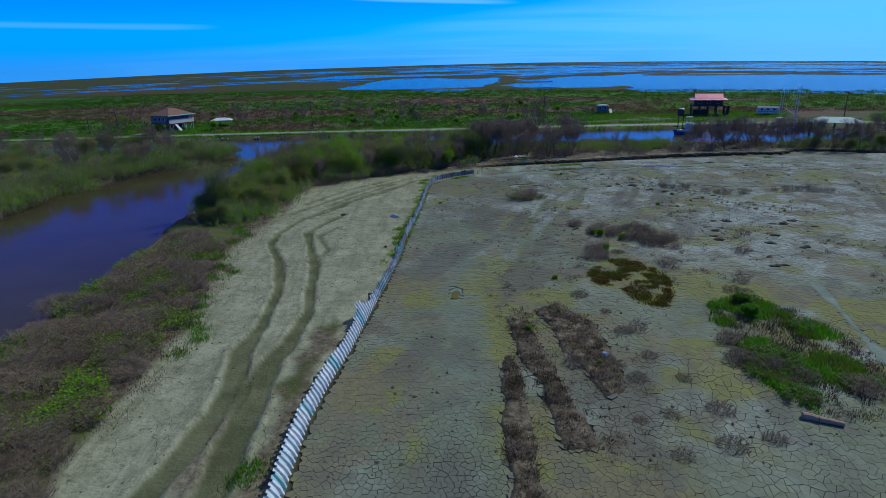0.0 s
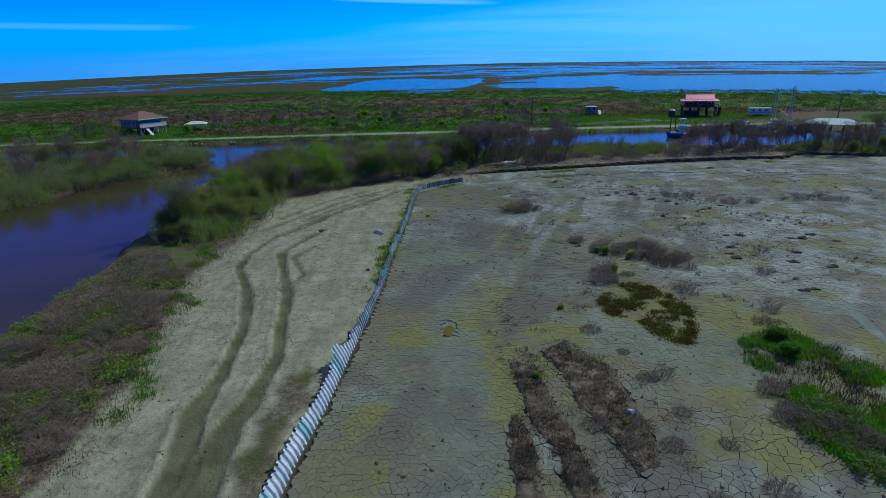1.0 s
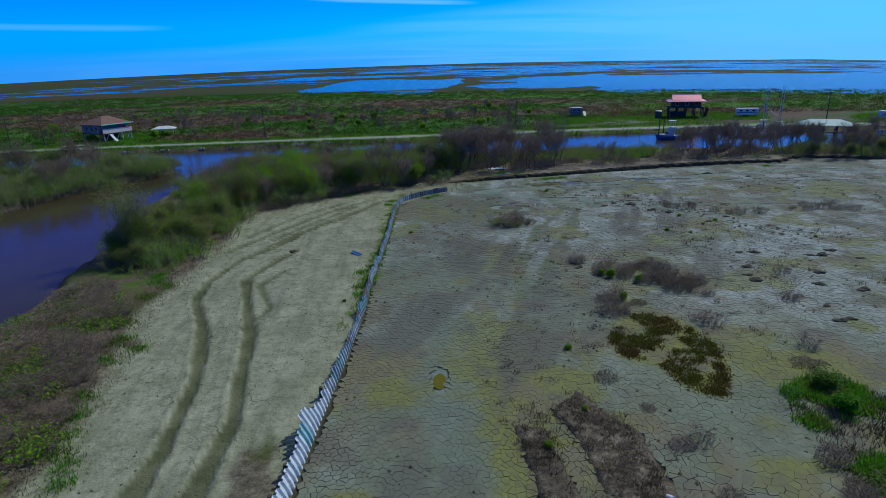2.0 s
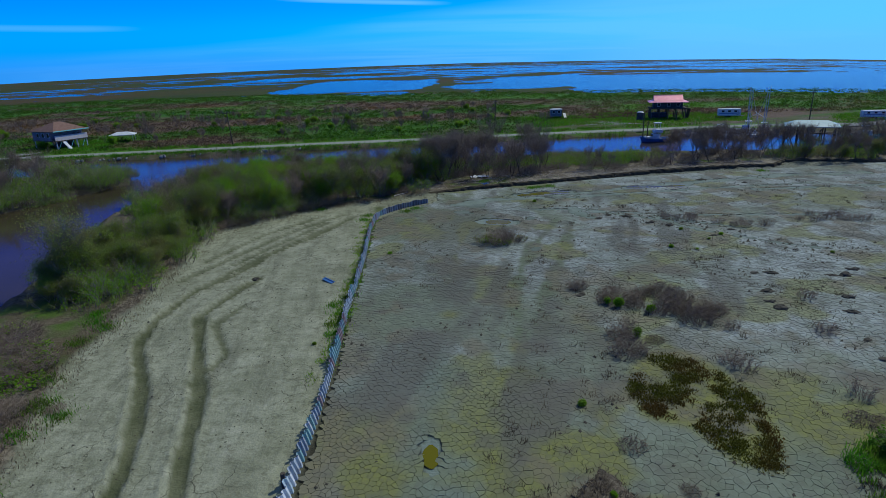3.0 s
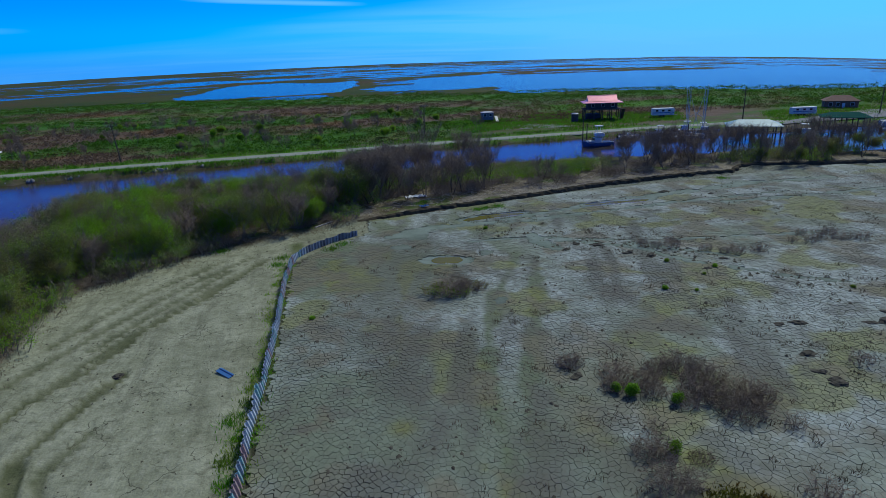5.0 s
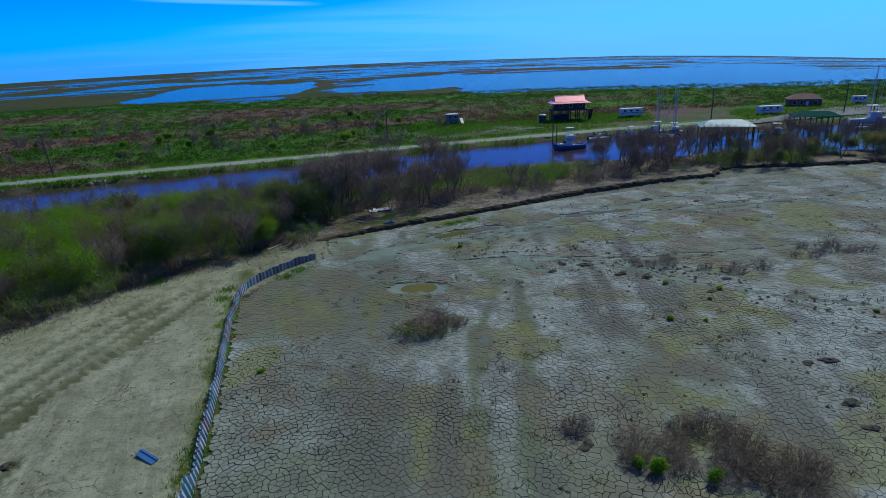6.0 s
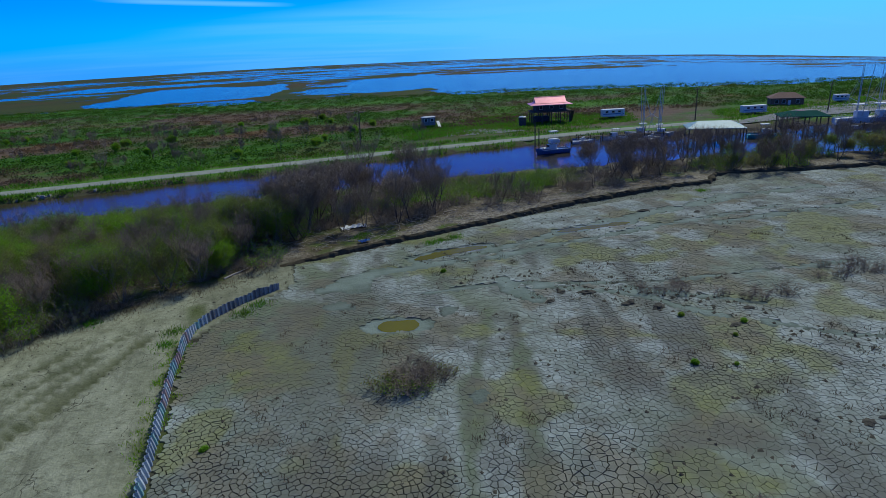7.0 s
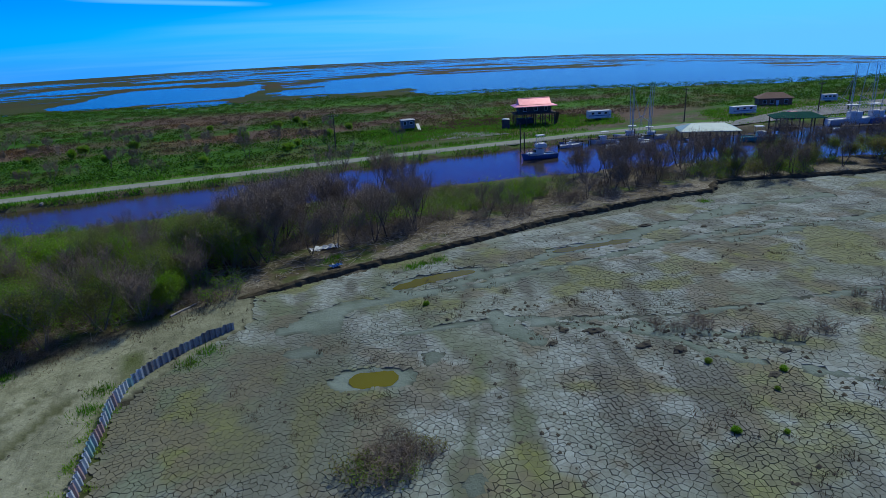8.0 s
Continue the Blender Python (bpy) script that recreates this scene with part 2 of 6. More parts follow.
def plate_material():
    k = Mat("dried_mud", 0.92, 0, 0.15)
    p = k.pos("world")
    mid, fine = k.noise(p, 0.30, 5, 0.6), k.noise(p, 5.0, 4, 0.65)
    c = k.mix(k.ramp(mid, 0.34, 0.68), (0.145, 0.168, 0.126), (0.235, 0.268, 0.226))
    c = k.mix(k.attr("pale"), c, (0.385, 0.425, 0.405))
    c = k.mix(k.attr("green"), c, (0.120, 0.150, 0.070))
    c = k.mix(k.attr("yellow"), c, (0.200, 0.205, 0.050))
    c = k.mix(k.attr("brown"), c, (0.185, 0.155, 0.108))
    c = k.mix(k.attr("wet"), c, (0.165, 0.205, 0.165))
    c = k.mix(k.attr("dark"), c, (0.115, 0.112, 0.100))
    c = k.mix(k.ramp(k.noise(p, 1.6, 5, 0.7), 0.5, 0.7, 0, 0.5), c, (0.12, 0.115, 0.08))
    c = k.mix(k.ramp(fine, 0.35, 0.8, 0, 0.4), c, (0.13, 0.125, 0.085))
    c = k.mix(k.ramp(k.island(), 0, 1, 0, 0.42), c, (0.11, 0.11, 0.085))
    c = k.mix(k.ramp(k.random(), 0, 1, 0, 0.08), c, (0.10, 0.10, 0.07))
    k.colour(c)
    k.bump(fine, 0.35, 0.03)
    return k.m


def water_material(name, tint, far_tint, calm, windy, scale=1.2, rough=0.06):
    """Water whose surface is tilted by small waves: calm in the lee of the trees, windy out on the marsh."""
    k = Mat(name, rough, 0, 0.20)
    p = k.pos("world")
    k.b.inputs["IOR"].default_value = 1.33
    sep = k.n.new("ShaderNodeSeparateXYZ")
    k.l.new(p, sep.inputs[0])
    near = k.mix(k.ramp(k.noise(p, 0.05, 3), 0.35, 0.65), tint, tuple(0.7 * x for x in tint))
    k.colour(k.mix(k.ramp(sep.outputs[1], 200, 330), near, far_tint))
    t = k.n.new("ShaderNodeTexNoise")
    t.inputs["Scale"].default_value, t.inputs["Detail"].default_value, t.inputs["Roughness"].default_value = scale, 2, 0.5
    k.l.new(p, t.inputs["Vector"])
    tilt, size, add = (k.n.new("ShaderNodeVectorMath") for _ in range(3))
    tilt.operation, size.operation, add.operation = "SUBTRACT", "SCALE", "ADD"
    tilt.inputs[1].default_value = (0.5, 0.5, 0.5)
    k.l.new(t.outputs["Color"], tilt.inputs[0])
    k.l.new(tilt.outputs[0], size.inputs[0])
    k.l.new(k.math("ADD", k.ramp(sep.outputs[1], 100, 180, calm, 4.5 * calm), k.ramp(sep.outputs[1], 220, 330, 0.0, windy)), size.inputs["Scale"])
    k.l.new(size.outputs[0], add.inputs[0])
    add.inputs[1].default_value = (0, 0, 1)
    unit = k.n.new("ShaderNodeVectorMath")
    unit.operation = "NORMALIZE"
    k.l.new(add.outputs[0], unit.inputs[0])
    k.l.new(unit.outputs[0], k.b.inputs["Normal"])
    return k.m


M_EARTH = earth_material()
M_PLATE = plate_material()
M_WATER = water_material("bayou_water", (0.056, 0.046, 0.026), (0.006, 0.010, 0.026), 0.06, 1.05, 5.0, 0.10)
M_PUDDLE = water_material("puddle_water", (0.140, 0.125, 0.005), (0.140, 0.125, 0.005), 0.02, 0.02, 3.0, 0.25)
M_BERM = worn("dark_levee_mud", (0.030, 0.024, 0.016), (0.085, 0.07, 0.045), 1.2, 0.95, 0, 0.6, 0.1)
M_ROAD = worn("pale_shell_road", (0.19, 0.20, 0.165), (0.28, 0.285, 0.24), 0.4, 0.9, 0, 0.1, 0.2)
M_BARK = worn("grey_bark", (0.13, 0.11, 0.095), (0.27, 0.235, 0.20), 4.0, 0.95, 0, 0.3, 0.1)
M_PALE_BARK = worn("pale_bark", (0.24, 0.21, 0.19), (0.42, 0.38, 0.35), 4.0, 0.95, 0, 0.3, 0.1)
M_DARK_BARK = worn("dark_bark", (0.065, 0.054, 0.045), (0.16, 0.135, 0.115), 4.0, 0.95, 0, 0.3, 0.1)
M_TWIG = worn("brown_twig", (0.19, 0.145, 0.105), (0.33, 0.26, 0.20), 3.0, 0.95, 0, 0, 0.1, per=0.35)
M_TIMBER = worn("weathered_timber", (0.05, 0.042, 0.034), (0.12, 0.10, 0.08), 3.0, 0.9, 0, 0.3, 0.1)
M_LEAF = foliage("willow_leaf", (0.14, 0.33, 0.013), (0.27, 0.50, 0.022), (0.22, 0.31, 0.038), 0.7, 0.55)
M_LEAF_DULL = foliage("olive_leaf", (0.16, 0.25, 0.042), (0.26, 0.34, 0.060), (0.24, 0.22, 0.080), 0.7, 0.5)
M_BRIGHT = foliage("bright_herb", (0.075, 0.25, 0.011), (0.12, 0.33, 0.017), (0.12, 0.19, 0.024), 0.7, 0.5)
M_BROWN = foliage("brown_brush", (0.16, 0.11, 0.085), (0.21, 0.15, 0.12), (0.13, 0.10, 0.085), 0.9, 0.2)
M_DEAD = foliage("dark_dead_grass", (0.105, 0.080, 0.052), (0.165, 0.125, 0.085), (0.070, 0.055, 0.040), 0.9, 0.2)
M_STRAW = foliage("dead_grass", (0.19, 0.145, 0.095), (0.27, 0.21, 0.145), (0.14, 0.105, 0.075), 0.9, 0.3)
M_MOSS = foliage("marsh_moss", (0.075, 0.085, 0.010), (0.12, 0.12, 0.012), (0.11, 0.07, 0.016), 0.9, 0.35)
M_THICKET = thicket_material()

# ---- helpers for meshes ----


def mesh_of(name, verts, faces, material, smooth=False):
    me = bpy.data.meshes.new(name)
    me.from_pydata([tuple(v) for v in verts], [], [tuple(f) for f in faces])
    me.materials.append(material)
    if smooth:
        me.polygons.foreach_set("use_smooth", [True] * len(me.polygons))
    me.update()
    return me


def mesh_np(name, verts, faces, material):
    """A mesh from arrays, all faces with the same number of corners."""
    me = bpy.data.meshes.new(name)
    verts, faces = np.asarray(verts, np.float32), np.asarray(faces, np.int32)
    me.vertices.add(len(verts))
    me.vertices.foreach_set("co", verts.ravel())
    me.loops.add(faces.size)
    me.loops.foreach_set("vertex_index", faces.ravel())
    me.polygons.add(len(faces))
    me.polygons.foreach_set("loop_start", np.arange(0, faces.size, faces.shape[1], dtype=np.int32))
    me.update(calc_edges=True)
    me.materials.append(material)
    return me


def thing(name, label, category, group="", at=None):
    e = tagged(new(name), label, category, group)
    e.empty_display_size = 0.2
    if at is not None:
        e.matrix_basis = at
    return e


def part(name, bm, material, parent, label=""):
    """Links a bmesh (or a ready mesh) as one part under a thing."""
    if isinstance(bm, bmesh.types.BMesh):
        me = bpy.data.meshes.new(name)
        bm.to_mesh(me)
        bm.free()
    else:
        me = bm
    if material is not None:
        me.materials.clear()
        me.materials.append(material)
    ob = new(name, me)
    ob.parent = parent
    if label:
        ob["label"] = label
    return ob


def box(size, at, bevel=0.0, turn=(0, 0, 0), bm=None):
    """A block of that size, centred at a place, into bm."""
    bm = bm or bmesh.new()
    m = pose(*at, *turn) @ Matrix.Diagonal((*size, 1))
    r = bmesh.ops.create_cube(bm, size=1.0, matrix=m)
    if bevel:
        edges = list({e for v in r["verts"] for e in v.link_edges})
        bmesh.ops.bevel(bm, geom=edges, offset=bevel, segments=2, affect="EDGES", profile=0.5)
    return bm


def rod(a, b, r0, r1=None, n=8, bm=None):
    """A tapered round rod from a to b, into bm."""
    bm = bm or bmesh.new()
    a, b = Vector(a), Vector(b)
    d = b - a
    q = d.to_track_quat("Z", "Y").to_matrix().to_4x4()
    bmesh.ops.create_cone(bm, cap_ends=True, segments=n, radius1=r0, radius2=r0 if r1 is None else r1, depth=d.length,
                          matrix=Matrix.Translation((a + b) / 2) @ q)
    return bm


def value_noise(x, y, seed=0):
    """Smooth value noise of arrays x, y, 0 to 1."""
    xi, yi = np.floor(x).astype(np.int64), np.floor(y).astype(np.int64)
    fx, fy = x - xi, y - yi
    fx, fy = fx * fx * (3 - 2 * fx), fy * fy * (3 - 2 * fy)

    def h(i, j):
        n = (i * 374761393 + j * 668265263 + seed * 974634777) & 0x7FFFFFFF
        n = ((n ^ (n >> 13)) * 1274126177) & 0x7FFFFFFF
        return ((n ^ (n >> 16)) & 0xFFFF) / 65535.0
    return (h(xi, yi) * (1 - fx) + h(xi + 1, yi) * fx) * (1 - fy) + (h(xi, yi + 1) * (1 - fx) + h(xi + 1, yi + 1) * fx) * fy


def fbm(x, y, scale, octaves=4, seed=0, gain=0.5):
    v, a, t = 0.0, 1.0, 0.0
    for o in range(octaves):
        v = v + a * value_noise(x / scale * 2 ** o + 13.7 * o, y / scale * 2 ** o - 7.1 * o, seed + o)
        t += a
        a *= gain
    return v / t


def smooth(x, a, b):
    t = np.clip((x - a) / (b - a), 0, 1)
    return t * t * (3 - 2 * t)


def line_distance(pts, x, y):
    d = np.full(np.shape(x), 1e9)
    for (ax, ay), (bx, by) in zip(pts[:-1], pts[1:]):
        ux, uy = bx - ax, by - ay
        t = np.clip(((x - ax) * ux + (y - ay) * uy) / (ux * ux + uy * uy), 0, 1)
        d = np.minimum(d, np.hypot(x - ax - t * ux, y - ay - t * uy))
    return d


def inside(pts, x, y):
    r = np.zeros(np.shape(x), bool)
    for (ax, ay), (bx, by) in zip(pts, pts[1:] + pts[:1]):
        c = (ay > y) != (by > y)
        with np.errstate(divide="ignore", invalid="ignore"):
            r ^= c & (x < (bx - ax) * (y - ay) / (by - ay + 1e-12) + ax)
    return r


def signed(pts, x, y):
    """Distance to a closed outline, negative inside."""
    d = line_distance(pts + pts[:1], x, y)
    return np.where(inside(pts, x, y), -d, d)


# ---- plan ----
WATER_Z = -0.8
BAYOU = [(-34, -60), (-35, 20), (-35.5, 42), (-36.3, 51), (-36.5, 61), (-38.5, 80), (-40, 92), (-42, 105), (-43, 122), (-41, 138), (-41, 152),
         (-34, 158), (-20, 160), (0, 159), (25, 156), (55, 152), (80, 146), (105, 136), (130, 124), (200, 95), (320, 50),
         (330, 118), (210, 139), (176, 152), (148, 164), (130, 165), (112, 171), (97, 180), (82, 182), (46, 183.5), (10, 183.5), (-28, 183.5), (-83, 182),
         (-122, 179), (-200, 178), (-420, 182), (-420, 166), (-200, 160), (-120, 160), (-80, 160), (-55, 157), (-52, 148), (-60, 132), (-67, 120),
         (-71, 104), (-70, 90), (-72, 60), (-75, 20), (-75, -60)]
FIELD = [(-21, -60), (-21.3, 31), (-21.2, 40), (-23.5, 56), (-25.5, 68), (-24, 78), (-24, 92), (-24, 101), (-18.6, 106.4), (-11.5, 112), (-2, 115),
         (7, 119), (15.8, 120), (30, 122.5), (46, 125), (63, 126), (75, 124.5), (80, 128), (98, 121.5), (140, 108), (260, 50), (260, -60)]
FENCE = [(-8.4, 16.0), (-8.5, 25.8), (-8.5, 31.6), (-8.0, 36), (-7.2, 40.7), (-6.4, 47.5), (-5.3, 56.5), (-4.5, 64.5), (-4.0, 72.5), (-3.3, 79), (-2.5, 88),
         (-1.9, 98), (-1.2, 103.5), (-0.5, 106), (1.2, 108), (3.8, 110.3), (6.3, 111.8), (7.6, 112.5)]
BERM = [(6.5, 118.6), (15.8, 120), (29, 122), (46, 124.5), (62, 126), (72, 125), (74.6, 125.0), (76.6, 126.0), (77.6, 127.4), (79.4, 128.4), (82.5, 128.0), (86, 127), (104, 120), (150, 104), (230, 68)]
ROAD = [(-420, 186), (-200, 189), (-128, 190.5), (-90, 191), (-50, 191), (-10, 190), (12, 188.8), (45, 188.4), (80, 186.4), (96, 185.5), (125, 181), (150, 172), (200, 158), (330, 130)]
BELT = [(-4000, 560), (-400, 530), (-90, 485), (-35, 465), (9, 425), (44, 415), (81, 395), (107, 376), (132, 365), (168, 352), (203, 325), (220, 303), (252, 270), (286, 253), (310, 242), (520, 140), (4000, -1000)]
LAKE = [(-86, 531), (-84, 600), (-79, 702), (-57, 860), (-7, 850), (30, 790), (58, 762), (80, 800), (74, 666), (56, 590), (40, 500), (10, 512), (-19, 505), (-45, 492)]
RUTS = [[(-12.4, 16), (-12.4, 25.8), (-12.7, 30), (-12.7, 35.4), (-13, 39), (-12.4, 42), (-12, 48), (-12.9, 53.6), (-13.7, 60.2), (-16.0, 68.5), (-17.4, 74), (-15.4, 79.4), (-13.9, 83)],
        [(-16.5, 16), (-15.7, 25.9), (-14.8, 31.1), (-14.4, 35), (-15.7, 41), (-15.4, 46), (-16.0, 53.8), (-17.7, 60.5), (-20.9, 69), (-21.2, 74), (-19.5, 80.7), (-16.5, 84.8), (-13.7, 91.4), (-9.6, 97), (-4.5, 106)]]
GROOVES = [[(-22, 84), (-17, 93), (-12, 101), (-6, 108)], [(-19, 82), (-15, 90), (-9.5, 99), (-4, 106.5)], [(-14, 76), (-15.6, 72), (-13.2, 66), (-14.6, 62)], [(-17.5, 88), (-13, 96), (-8, 104)], [(-21, 90), (-16, 100), (-9, 108)]]
SILT = [([(11, 109.5), (18.7, 111.8), (25, 111.5), (33, 113), (44.4, 114.5), (57, 115.5), (72.5, 117), (85, 115)], 1.1), ([(21.4, 111.2), (29.7, 110.3), (39.6, 110.6), (49.3, 110.8), (58.9, 110.6), (72.2, 110.2)], 0.7),
        ([(27.7, 104.1), (27.5, 100), (28.4, 97.9)], 0.8), ([(30.2, 100.8), (33.9, 97.6), (37, 95.3), (38.6, 90.8), (40.1, 88.2)], 0.55),
        ([(37.1, 96.7), (40.3, 92.9), (43.1, 90.3), (45, 88.1)], 0.5), ([(42.3, 85.7), (43.5, 84.3), (44.6, 82.6), (49, 79)], 0.6), ([(20, 104), (27.7, 103), (34, 99.5), (42, 96), (60, 92)], 0.4),
        ([(35.8, 51.7), (34.4, 46.4), (32.4, 40.1), (31.5, 36.7)], 0.5), ([(60, 108), (80, 106), (100, 104)], 0.8)]
LANE_WET = [(0.2, 20), (0.8, 35), (1.5, 50), (4, 69.7), (6.6, 85.2), (10.5, 102.2), (13, 108)]
LANES_OLIVE = [[(5.5, 42), (9, 60), (12.1, 75), (14.2, 80.6), (18.9, 90), (23.4, 97.8)], [(6.5, 40), (10.3, 60), (13.9, 71.9), (17.6, 79.1), (20.2, 85.4), (24.8, 95.6)]]
LANES_PALE = [[(12, 22), (14.9, 33.2), (20, 45.1), (26, 55.7), (33, 66.9), (40, 80)], [(16.3, 22), (17.9, 30.6), (21.4, 40.8), (25.6, 49.7), (32.9, 62.5), (42, 76)]]
PUDDLES = [([(13.9, 99.4), (15.6, 98.8), (17.2, 98.2)], 1.15), ([(22, 113.9), (25, 114.3), (27.7, 114.5), (31, 114.2)], 0.95), ([(41, 115), (44.2, 114.6), (47.4, 114.2), (51, 113.9)], 0.8), ([(1.3, 50.3), (1.45, 52.4)], 0.5)]
PATCHES = [((11.9, 104.9), 1.8), ((14, 108.3), 1.5), ((20.4, 99.8), 1.6), ((17.2, 86.3), 1.3), ((8.6, 108.2), 1.2)]
RIDGES = [[(5.5, 45.5), (7.5, 45.3), (7.5, 39.4), (8.1, 35.3), (8.6, 28), (6.6, 28), (6.4, 35.5), (5.8, 39.1), (5.6, 42.3)],
          [(8.1, 47.0), (10.4, 48.7), (12.5, 44), (12.6, 38), (12, 34), (10.4, 33), (10.1, 36.2), (9.3, 39.8)],
          [(4.7, 40), (5.4, 36), (5.2, 30), (4.7, 22), (3.3, 22), (3.4, 30.2), (4.2, 36)]]
LITTER = [(5.5, 47), (10.5, 49), (15.5, 38), (13.8, 33), (12.5, 28), (10.8, 24), (3, 24), (3.4, 30), (5, 38)]
MOSS = [(15.2, 55.9), (18, 59.5), (20.8, 61.5), (22.2, 57.4), (22.6, 53.5), (21.5, 50), (19.6, 46.9), (17.9, 48.0), (17.3, 51.5), (15.2, 53.2)]
GREEN = [(24, 47.5), (27.5, 48.8), (30.5, 45), (31, 38), (30, 32), (26.5, 29.5), (23.5, 30.5), (22, 32.5), (21.3, 36), (22, 40), (22.8, 45)]


def far_drop(x, y):
    """The marsh falls away very gently with distance, most in the east."""
    az, r = np.degrees(np.arctan2(x, y - 30)), np.hypot(x, y - 30)
    e = np.maximum(0, r - 330)
    slope = np.interp(az, [-180, -75, -38, -25, -15, 0, 10, 22, 36, 45, 59, 75, 180], [0, 14, 10, 5.5, 3, 1.5, 2, 5, 10, 17, 32, 42, 0])
    return 0.00107 * slope * np.where(e < 200, e * e / 400, e - 100)


def zones(x, y):
    """Height and cover masks of the ground at arrays x, y."""
    wob = fbm(x, y, 5.0, 3, 5) - 0.5
    d = signed(BAYOU, x, y) + 3.0 * wob
    f = signed(FIELD, x, y) + 2.0 * wob
    field = smooth(-f, -0.4, 0.5)
    side = np.interp(y, [p[1] for p in FENCE[:14]], [p[0] for p in FENCE[:14]])
    beyond = (y > 105) & (y > 105 + 0.86 * (x + 0.5)) & (x < 9)
    sand = field * np.maximum(smooth(side - x, -0.2, 0.4), np.where(beyond, 0.8, 0.0))
    land = 0.10 * (fbm(x, y, 14, 3, 2) - 0.5) + (1 - field) * (0.15 + 0.5 * (fbm(x, y, 6, 3, 3) - 0.4)) + 0.15 * (1 - field) * (fbm(x, y, 1.6, 2, 6) - 0.5)
    rut = np.zeros(np.shape(x))
    w2 = 0.5 * (fbm(x, y, 2.2, 2, 15) - 0.5)
    for r in RUTS:
        dr = line_distance(r, x, y) + w2
        wr = 0.42 + 0.42 * smooth(52 - y, 0, 14)
        rut = np.maximum(rut, smooth(-dr / wr, -1.18, -0.88))
        land = land + 0.12 * field * np.exp(-((dr - 1.25 * wr - 0.15) / 0.16) ** 2)
    for r in GROOVES:
        rut = np.maximum(rut, 0.85 * smooth(-line_distance(r, x, y) - w2, -0.48, -0.26))
    rut = rut * field
    land = land - 0.16 * rut
    silt = np.zeros(np.shape(x))
    for r, w in SILT:
        silt = np.maximum(silt, smooth(-line_distance(r, x, y) + 4 * w2 * min(w, 1.5), -w - 0.3, -w + 0.3))
    for (a, b), w in PATCHES:
        silt = np.maximum(silt, 0.7 * smooth(-np.hypot(x - a, y - b) + 5 * w2, -0.7 * w - 0.4, -0.7 * w + 0.4))
    for r, w in PUDDLES:
        dp = line_distance(r, x, y)
        silt = np.maximum(silt, smooth(-dp + 2 * w2, -1.4 * w, -1.1 * w))
        land = land - 0.14 * smooth(-dp, -w - 0.5, -w + 0.4)
    silt = silt * field
    ridge = np.zeros(np.shape(x))
    for r in RIDGES:
        ridge = np.maximum(ridge, smooth(-signed(r, x, y) + 1.6 * w2, -0.25, 0.3))
    land = land + 0.16 * ridge + 0.10 * ridge * (fbm(x, y, 1.5, 2, 16) - 0.5)
    foot = smooth(-np.abs(x - side) - 2 * w2, -1.3, -0.5) * smooth(y, 60, 75) * (y < 112)
    rd = smooth(-line_distance(ROAD, x, y), -6.5, -4.0)
    land = land * (1 - rd) + 0.04 * rd
    belt = np.interp(x, [p[0] for p in BELT], [p[1] for p in BELT])
    b = y - belt + 30 * (fbm(x, y, 60, 3, 8) - 0.5)
    marsh = smooth(b, -6, 6)
    az, far = np.degrees(np.arctan2(x, y)), np.hypot(x, y)
    open_ = np.interp(az, [-60, -25, -14, -6, 2, 8, 16, 40, 70], [0.36, 0.395, 0.43, 0.48, 0.52, 0.54, 0.56, 0.57, 0.58])
    shelf = smooth(b, 150, 60) * smooth(az, 1, 5) * smooth(az, 22, 17)          # reedy shelf between the lake and the open water
    open_ = open_ + 0.07 * (fbm(x, y, 800, 2, 23) - 0.5) + np.where((x > 150) & (far < 800), 0.05, 0) - 0.16 * shelf - 0.16 * smooth(far, 1900, 3600)
    n = 0.62 * fbm(x * 0.8, y, 150, 5, 21, 0.58) + 0.38 * fbm(x * 0.5, y, 46, 4, 24, 0.6)
    pond = smooth(open_ - n, -0.010, 0.010) * marsh
    lk = signed(LAKE, x, y) + 26 * (fbm(x, y, 30, 3, 31) - 0.5)
    near_lake = smooth(-lk, -40, -10)
    pond = np.where(near_lake > 0, np.minimum(pond, 1 - near_lake), pond)
    pond = np.maximum(pond, smooth(-lk, -2, 2))
    z = land * (1 - marsh) + marsh * (-0.5 + 0.15 * (fbm(x, y, 20, 2, 4) - 0.5))
    z = z * (1 - pond) + pond * -1.6
    bank = smooth(d, -1.6, 1.3)
    z = z * bank + (1 - bank) * -2.0
    wood = smooth(166 - y, 0, 4)
    herb = np.maximum(smooth(-48 - x, 0, 6), 1 - smooth(fbm(x, y, 7, 3, 41), 0.46 - 0.12 * wood, 0.6 - 0.1 * wood) * smooth(200 - y, 0, 8)) * (1 - field)
    z = z - far_drop(x, y)
    levee = line_distance(BERM[:-2], x, y)
    wrack = smooth(-levee + 6 * w2, -7.0, -3.5) * (1 - field) * smooth(fbm(x, y, 3.0, 3, 43), 0.36, 0.52)
    plated = smooth(y, 20.5, 21.5) * smooth(40 + 0.95 * (y - 30) - x, -0.5, 0.5) * smooth(102 - x, -0.5, 0.5) * smooth(121 - y, -0.5, 0.5)
    rim = smooth(b, -95, -45)
